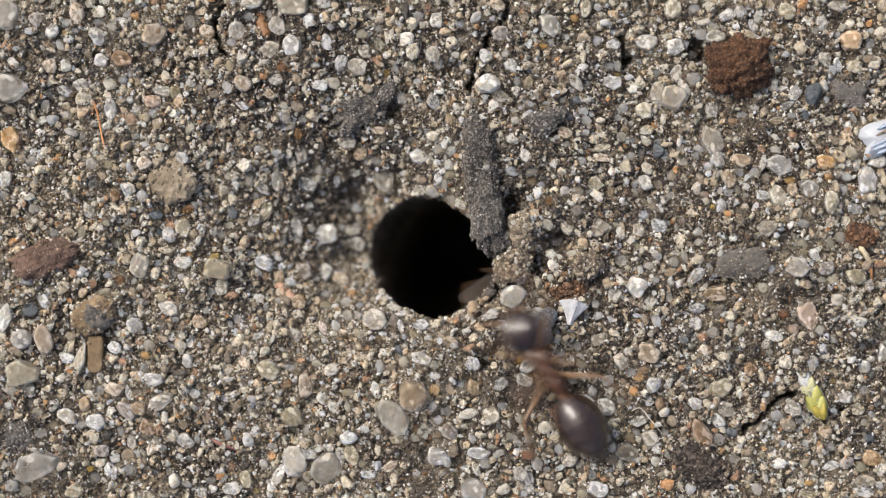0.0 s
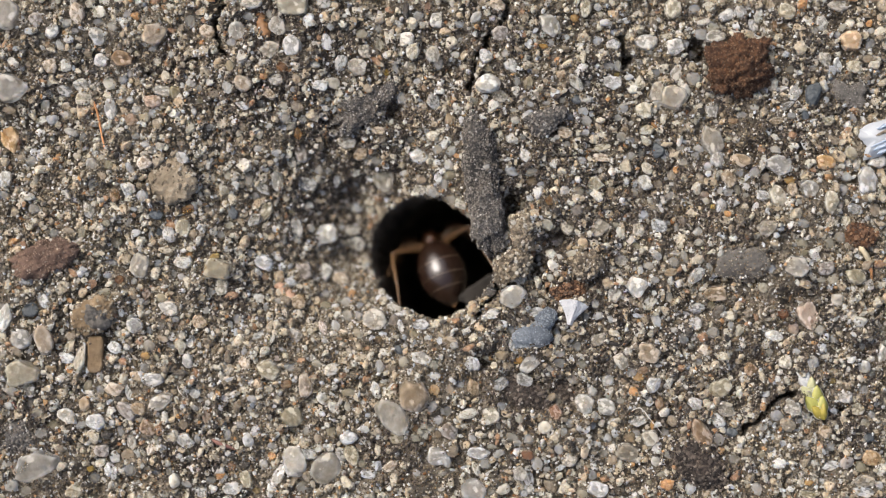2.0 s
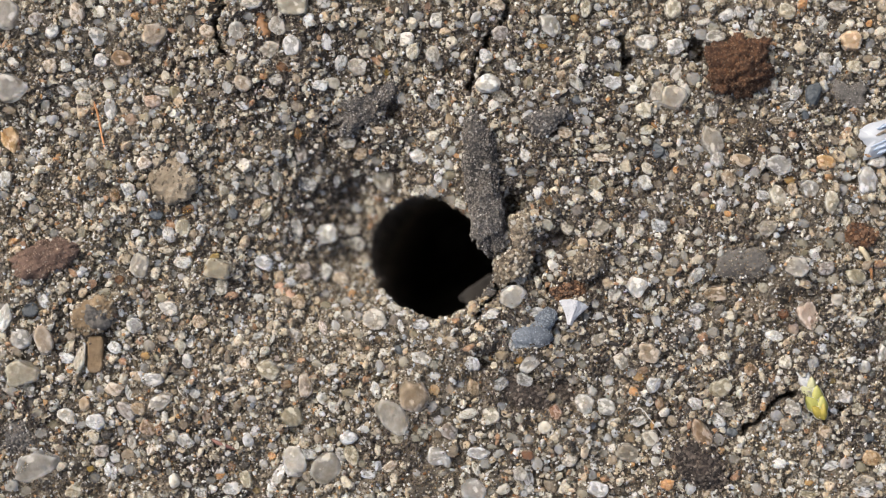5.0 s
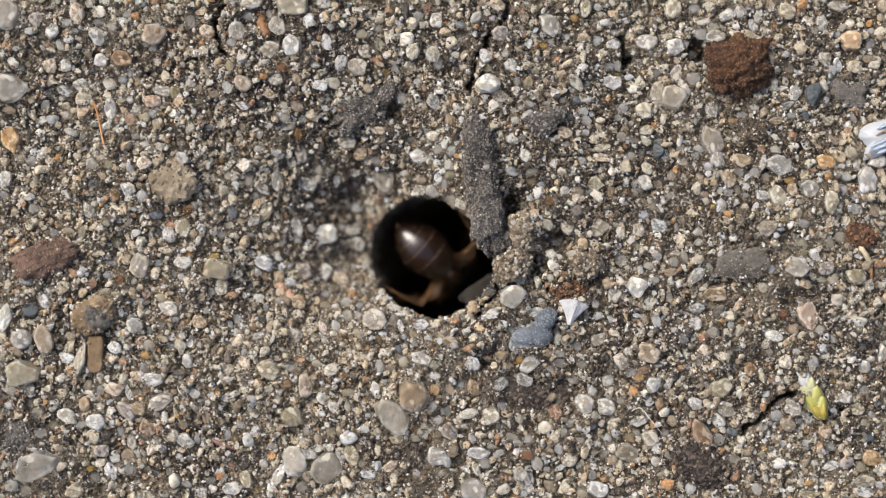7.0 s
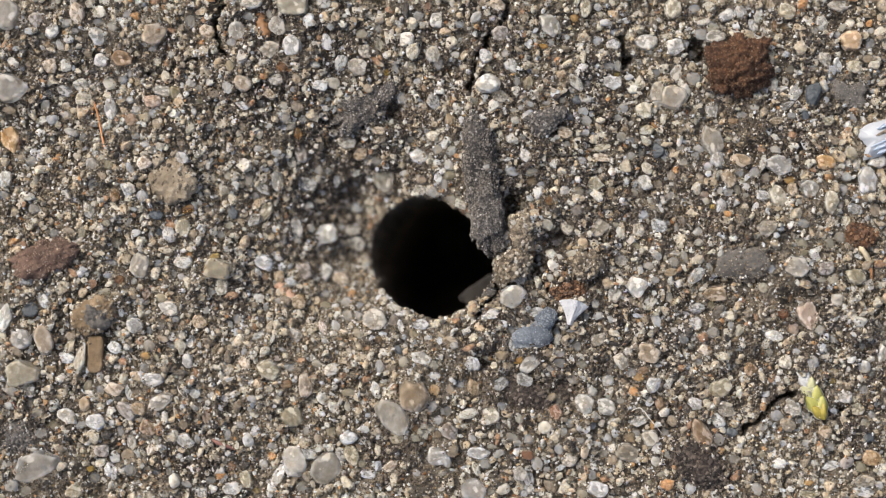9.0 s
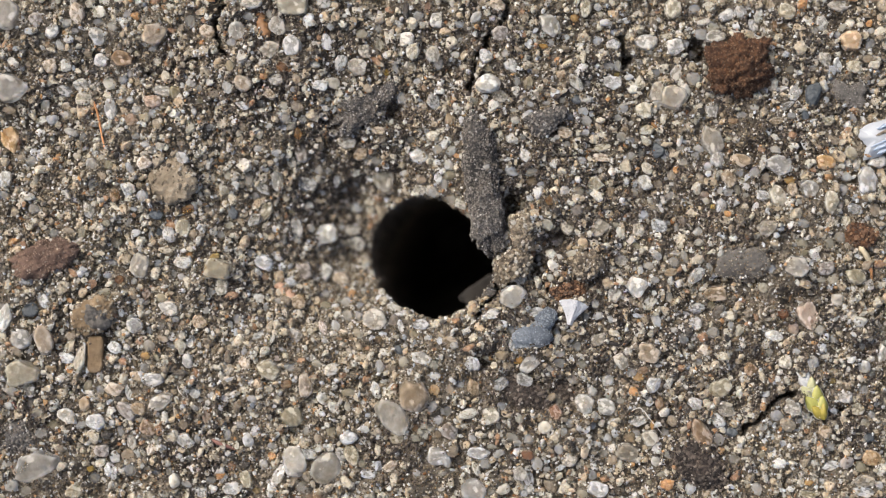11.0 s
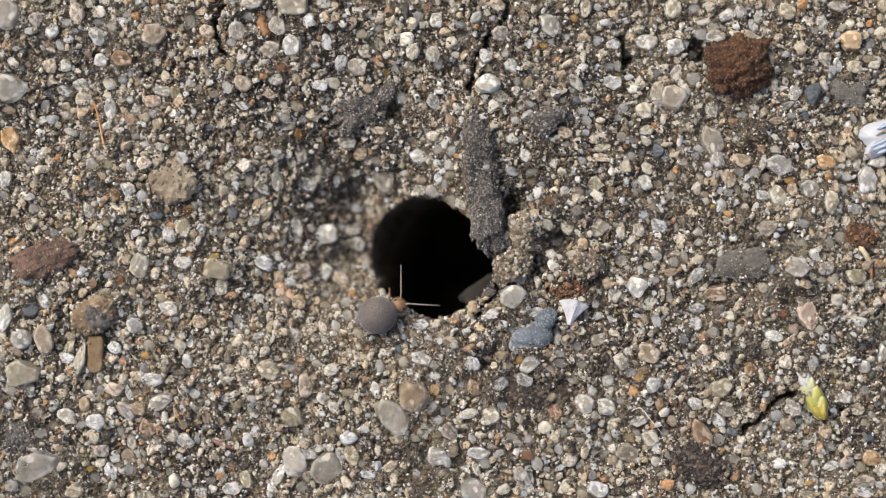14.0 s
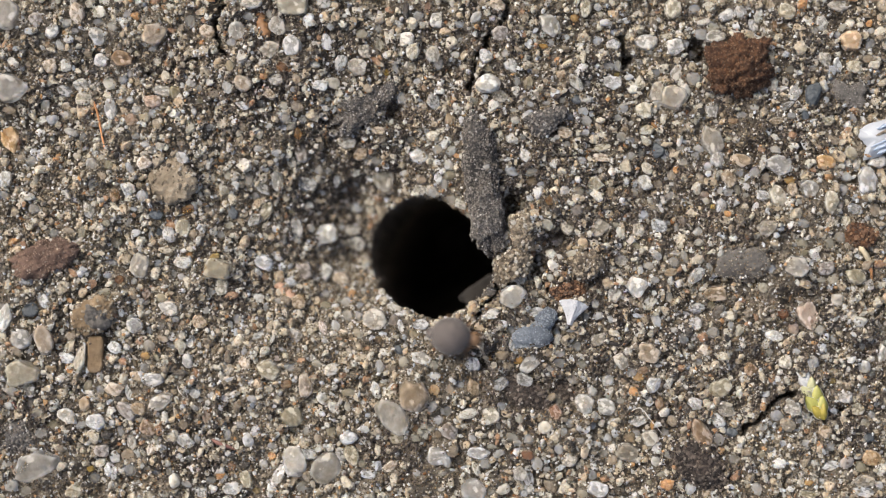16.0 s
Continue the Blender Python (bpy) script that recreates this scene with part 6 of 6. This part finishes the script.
def build_ant():
    root = tagged(new("ant"), "dark brown worker ant with amber legs", "ant")
    bm = bmesh.new()
    ovoid(bm, (0.30, 0, 0.08), (0.34, 0.25, 0.25))
    ovoid(bm, (0.00, 0, 0.08), (0.28, 0.20, 0.22))
    ovoid(bm, (-0.36, 0, 0.02), (0.30, 0.20, 0.22), (0, -15, 0))
    ovoid(bm, (0.60, 0, 0.06), (0.14, 0.11, 0.11))
    part("thorax", bm, BROWNSHELL, root)
    bm = bmesh.new()
    ovoid(bm, (-0.72, 0, 0.08), (0.07, 0.14, 0.19), (0, -15, 0))
    ovoid(bm, (-0.74, 0, -0.04), (0.20, 0.08, 0.08))
    part("petiole", bm, BROWNSHELL, root)
    gaster = part("gaster", ovoid(bmesh.new(), (-GASTER_HALF, 0, 0), GASTER, (0, 0, 0), 4, GASTER_TAPER, 2.0), DARKSHELL, root)
    gaster.location = JOINT * MM
    for at, k in ((0.24, 0.99), (-0.14, 0.985), (-0.44, 0.86)):
        bm = bmesh.new()
        reach = math.sqrt(1 - (at / GASTER[0]) ** 2) * (1 - GASTER_TAPER * max(0.0, -at / GASTER[0]) ** 2)
        ring = [(at - GASTER_HALF, GASTER[1] * reach * math.cos(t) * 1.002, GASTER[2] * reach * math.sin(t) * 1.002) for t in (math.pi * 2 * i / 32 for i in range(33))]
        part("segment_edge", tube(bm, ring, [0.007] * 33, 5), BAND, gaster, "thin pale segment edge")
    part("gaster_tip", ovoid(bmesh.new(), (-GASTER_HALF - 0.79, 0, 0), (0.12, 0.06, 0.055)), LEGSHELL, gaster, "amber pointed gaster tip")
    head = part("head", ovoid(bmesh.new(), (0, 0, 0), (0.56, 0.54, 0.35), (0, 0, 180), 4, 0.32), DARKSHELL, root)
    head.location = Vector((HEAD_FORE, 0, 0.03)) * MM
    for side in (1, -1):
        part("eye", ovoid(bmesh.new(), (0.02, side * 0.40, 0.13), (0.09, 0.06, 0.08)), EYESHELL, head, "small black compound eye")
        bm = tube(bmesh.new(), bend([(0.34, side * 0.17, -0.06), (0.50, side * 0.16, -0.08), (0.58, side * 0.06, -0.09), (0.60, -side * 0.01, -0.09)], 3),
                  [0.08, 0.08, 0.075, 0.07, 0.065, 0.06, 0.05, 0.04, 0.03, 0.015])
        part("mandible", bm, BROWNSHELL, head, "curved brown jaw")
        line = bend([(0.26, side * 0.12, 0.10), (0.48, side * 0.42, 0.18), (0.66, side * 0.74, 0.16)], 4)
        scape = part("antenna", tube(bmesh.new(), line, [0.036 + 0.007 * i / 8 for i in range(9)]), LEGSHELL, head, "thin amber elbowed antenna")
        line = bend([(0.66, side * 0.74, 0.16), (1.00, side * 0.70, 0.06), (1.36, side * 0.46, -0.06), (1.62, side * 0.28, -0.10)], 4)
        part("whip", tube(bmesh.new(), line, [0.034 + 0.012 * i / 12 for i in range(13)]), LEGSHELL, scape)
    legs = (((0.36, 0.16, -0.08), (0.72, 0.58, 0.18), (1.08, 1.02, -0.22), (1.30, 1.34, -0.50)),
            ((0.06, 0.16, -0.10), (0.00, 0.72, 0.22), (-0.36, 1.22, -0.22), (-0.64, 1.58, -0.50)),
            ((-0.22, 0.16, -0.10), (-0.88, 0.98, 0.42), (-1.80, 1.08, -0.05), (-2.42, 1.22, -0.50)))
    for number, points in enumerate(legs):
        for side in (1, -1):
            hip, knee, ankle, toe = [Vector((p[0], p[1] * side, p[2])) for p in points]
            mid = (hip + knee) / 2 + Vector((0, 0, 0.05))
            leg = part("leg", tube(bmesh.new(), bend([p - hip for p in (hip, mid, knee)], 4), [0.055, 0.068, 0.072, 0.072, 0.068, 0.06, 0.052, 0.045, 0.038]), LEGSHELL, root)
            leg.location = hip * MM
            part("shin", tube(bmesh.new(), bend([knee - hip, (knee + ankle) / 2 - hip + Vector((0, 0, 0.03)), ankle - hip], 3),
                              [0.036, 0.042, 0.045, 0.044, 0.04, 0.036, 0.031]), LEGSHELL, leg)
            part("foot", tube(bmesh.new(), bend([ankle - hip, (ankle + toe) / 2 - hip - Vector((0, 0, 0.05)), toe - hip], 3),
                              [0.028, 0.026, 0.025, 0.024, 0.023, 0.022, 0.026]), LEGSHELL, leg)
            HIPS.append((leg, hip, number, side))
    return root, gaster


ant, ant_gaster = build_ant()

# ---------------------------------------------------------------- the globular springtail
SPRINGBODY = plain("dusty_mauve_grey_skin", (0.108, 0.090, 0.078), 0.55, per_mm=6.0, spread=0.35, sheen=0.25, bump=0.03)
SPRINGHEAD = plain("amber_brown_skin", (0.20, 0.115, 0.055), 0.5)
SPRINGFEELER = plain("pale_grey_feeler", (0.24, 0.21, 0.175), 0.5, bump=0)


NECK = Vector((0.43, 0, 0.28))


def build_springtail():
    root = tagged(new("springtail"), "tiny round grey-brown globular springtail", "springtail")
    part("abdomen", ovoid(bmesh.new(), (0, 0, 0.42), (0.47, 0.44, 0.40), (0, 0, 0), 4), SPRINGBODY, root)
    part("tail_tip", ovoid(bmesh.new(), (-0.44, 0, 0.30), (0.14, 0.13, 0.12)), SPRINGBODY, root)
    head = part("head", ovoid(bmesh.new(), (0.13, 0, 0.0), (0.19, 0.21, 0.20)), SPRINGHEAD, root, "amber brown head")
    head.location = NECK * MM
    for side in (1, -1):
        part("eye", ovoid(bmesh.new(), (0.15, side * 0.12, 0.11), (0.05, 0.05, 0.05), level=2), EYESHELL, head, "small dark eye patch")
        line = bend([(0.24, side * 0.08, 0.08), (0.34, side * 0.15, 0.16), (0.50, side * 0.32, 0.18), (0.82, side * 0.66, 0.14)], 4)
        part("antenna", tube(bmesh.new(), line, [0.028 - 0.016 * i / 12 for i in range(13)], 6), SPRINGFEELER, head, "thin pale bent antenna")
        for k, at in enumerate((0.34, 0.14, -0.06)):
            line = bend([(at, side * 0.20, 0.14), (at + 0.10 - 0.06 * k, side * 0.40, 0.16), (at + 0.12 - 0.08 * k, side * 0.50, -0.06)], 3)
            part("leg", tube(bmesh.new(), line, [0.034, 0.034, 0.032, 0.028, 0.024, 0.020, 0.016], 6), SPRINGHEAD, root)
    part("furca", tube(bmesh.new(), bend([(-0.30, 0, 0.06), (0.0, 0, 0.02), (0.20, 0, 0.03)], 3), [0.05, 0.05, 0.045, 0.04, 0.035, 0.03, 0.02], 6), SPRINGHEAD, root)
    return root, head


springtail, springtail_head = build_springtail()


# ---------------------------------------------------------------- what moves
def body_pose(x, y, z, heading, pitch, flex):
    """The ant, from the middle of its gaster in millimetres, the way it heads, its nose's lift and its gaster's bend in degrees."""
    turn = pose(0, 0, 0, 0, 0, heading) @ pose(0, 0, 0, 0, -pitch, 0)
    middle = JOINT + pose(0, 0, 0, 0, -flex, 0).to_3x3() @ Vector((-GASTER_HALF, 0, 0))
    return Matrix.Translation(Vector((x, y, z)) * MM) @ turn @ Matrix.Translation(-middle * MM)


# seconds and the gaster's bend against the body
FLEX = ((0.0, 0), (0.3, 0), (0.4, 14), (0.5, 56), (0.6, 60), (0.9, 70), (3.3, 70), (3.4, 60), (3.5, 42), (3.6, 14), (3.7, 0), (5.9, 0), (6.2, 48), (6.3, 72), (7.1, 72), (7.2, 54), (7.4, 14), (7.6, 0), (16.0, 0))


def flex_at(t):
    return float(np.interp(t, [a for a, _ in FLEX], [b for _, b in FLEX]))


# seconds, gaster's x, y, z, heading, pitch
ANT_WAY = [
    (0.0, 3.243, -4.14, 0.55, 122, 0),
    (0.1, 2.808, -3.678, 0.55, 137, 0),
    (0.2, 2.32, -3.428, 0.55, 131, 0),
    (0.3, 0.897, -3.309, 0.55, 118, -4),
    (0.4, 0.449, -2.824, 0.5, 110, -28),
    (0.5, 0.0, -2.1, 0.25, 93, -72),
    (0.6, -0.06, -1.744, -0.2, 92, -76),
    (0.7, -0.12, -1.268, -0.7, 92, -78),
    (0.8, -0.12, -0.98, -1.3, 92, -80),
    (0.9, -0.05, -0.73, -1.8, 93, -86),
    (1.3, -0.014, -0.70, -1.8, 95, -86),
    (1.6, 0.028, -0.56, -1.9, 104, -86),
    (1.9, -0.042, -0.64, -1.9, 106, -86),
    (2.1, 0.0, -0.54, -1.9, 112, -86),
    (2.3, -0.224, -0.54, -1.8, 110, -86),
    (2.5, -0.014, -0.58, -1.9, 128, -86),
    (2.7, -0.042, -0.62, -1.8, 122, -86),
    (2.9, -0.378, -0.76, -1.8, 95, -86),
    (3.1, -0.61, -0.69, -1.9, 86, -86),
    (3.3, -0.69, -0.62, -1.9, 82, -86),
    (3.4, -0.85, -0.66, -1.5, 78, -74),
    (3.5, -0.786, -0.96, -0.9, 76, -60),
    (3.6, -0.45, -1.162, -0.2, 112, -26),
    (3.7, -0.795, -1.153, 0.3, 146, 3),
    (3.8, -0.74, -1.176, 0.45, 148, 3),
    (3.9, -1.056, -0.99, 0.5, 143, 0),
    (4.0, -1.213, -0.91, 0.55, 118, 0),
    (4.1, -1.976, -0.119, 0.6, 109, 0),
    (4.2, -2.426, 0.936, 0.55, 98, 0),
    (4.4, -2.756, 3.309, 0.55, 96, 0),
    (4.7, -3.085, 7.396, 0.55, 100, 0),
    (5.0, -4.008, 9.242, 0.55, 160, 0),
    (5.3, -4.535, 8.715, 0.55, 235, 0),
    (5.6, -3.678, 5.814, 0.55, 290, 0),
    (5.85, -2.426, 2.782, 0.55, 300, -5),
    (6.05, -1.713, 1.474, 0.2, 310, -34),
    (6.2, -0.95, 0.40, -0.8, 315, -52),
    (6.3, -0.50, 0.00, -2.2, 318, -84),
    (6.5, -0.47, -0.03, -2.2, 318, -84),
    (6.9, -0.47, -0.03, -2.2, 318, -84),
    (7.1, -0.50, 0.02, -2.2, 318, -84),
    (7.2, -0.65, 0.10, -1.4, 316, -62),
    (7.3, -1.1, 0.45, -0.8, 314, -42),
    (7.4, -1.956, 1.277, 0.1, 312, -24),
    (7.5, -2.415, 1.887, 0.5, 312, -14),
    (7.6, -2.703, 1.938, 0.55, 319, -10),
    (7.7, -2.742, 1.859, 0.55, 328, -6),
    (7.8, -2.663, 1.503, 0.55, 387, 0),
    (7.9, -1.872, 1.688, 0.55, 417, 0),
    (8.0, -0.343, 2.953, 0.55, 399, 0),
    (8.1, 1.264, 4.425, 0.6, 386, 0),
    (8.2, 2.081, 4.886, 0.6, 379, 0),
    (8.3, 3.062, 5.021, 0.7, 374, 0),
    (8.4, 5.644, 5.123, 1.1, 349, 0),
    (8.5, 6.802, 4.517, 1.3, 342, -4),
    (8.6, 8.893, 3.45, 0.8, 338, -4),
    (8.7, 10.115, 2.884, 0.6, 336, 0),
    (8.9, 12.855, 1.462, 0.6, 336, 0),
    (9.2, 17.35, -0.382, 0.55, 336, 0),
    (16.0, 17.35, -0.382, 0.55, 336, 0),
]
# seconds and whether its legs stride
STRIDE = ((0.0, 0.55), (3.35, 4.8), (5.0, 6.25), (7.2, 9.0))
# seconds spent head down in the hole, its hind legs stretched back
INSIDE = ((0.55, 3.45), (6.15, 7.25))
# seconds, x, y, heading
SPRING_WAY = [
    (0, -2.956, -8.169, 90),
    (10.5, -2.956, -8.169, 90),
    (11.3, -2.996, -4.91, 92),
    (11.5, -3.101, -4.065, 92),
    (11.8, -3.181, -3.181, 92),
    (12.0, -3.26, -2.864, 88),
    (12.5, -3.049, -2.257, 75),
    (13.0, -2.785, -1.927, 70),
    (13.3, -2.613, -1.821, 25),
    (13.5, -1.584, -1.637, 20),
    (13.7, -1.557, -1.557, 20),
    (14.0, -1.531, -1.557, 20),
    (14.5, -1.544, -1.571, 22),
    (15.0, -1.571, -1.557, 18),
    (15.3, -1.293, -1.478, 8),
    (15.5, -1.188, -1.478, 0),
    (15.7, -0.633, -1.742, -10),
    (16.0, 0.172, -2.032, -8),
]


def motions():
    walk(ant, [(t, body_pose(*row, flex_at(t))) for t, *row in ANT_WAY])
    walk(ant_gaster, [(t, pose(*(JOINT * MM), 0, -flex, 0)) for t, flex in FLEX])
    for leg, hip, number, side in HIPS:
        rows, phase = [], 1 if (number + (side > 0)) % 2 else -1
        for i in range(161):
            t = i / 10
            striding = any(a <= t <= b for a, b in STRIDE)
            swing = (15, 13, 9)[number] * phase * (1 if i % 2 else -1) if striding else 5 * phase * math.sin(t * 2.3 + number)
            lift = 6 * phase * (1 if i % 2 else -1) * side if striding else 0
            back = 0
            if number == 2 and any(a <= t <= b for a, b in INSIDE):
                back, swing = -20, swing - 4 * side
            rows.append((t, pose(*(hip * MM), lift, back, swing)))
        walk(leg, rows)
    rows = []
    for t, x, y, heading in SPRING_WAY:
        rows.append((t, pose(x * MM, y * MM, (height_at(x, y) + 0.14) * MM, 0, 0, heading)))
    walk(springtail, rows)
    looks = ((0.0, 0), (12.9, 0), (13.3, -15), (13.6, 22), (15.0, 24), (15.3, 10), (15.6, 0), (16.0, -8))
    walk(springtail_head, [(t, pose(*(NECK * MM), 0, 0, turn)) for t, turn in looks])


motions()
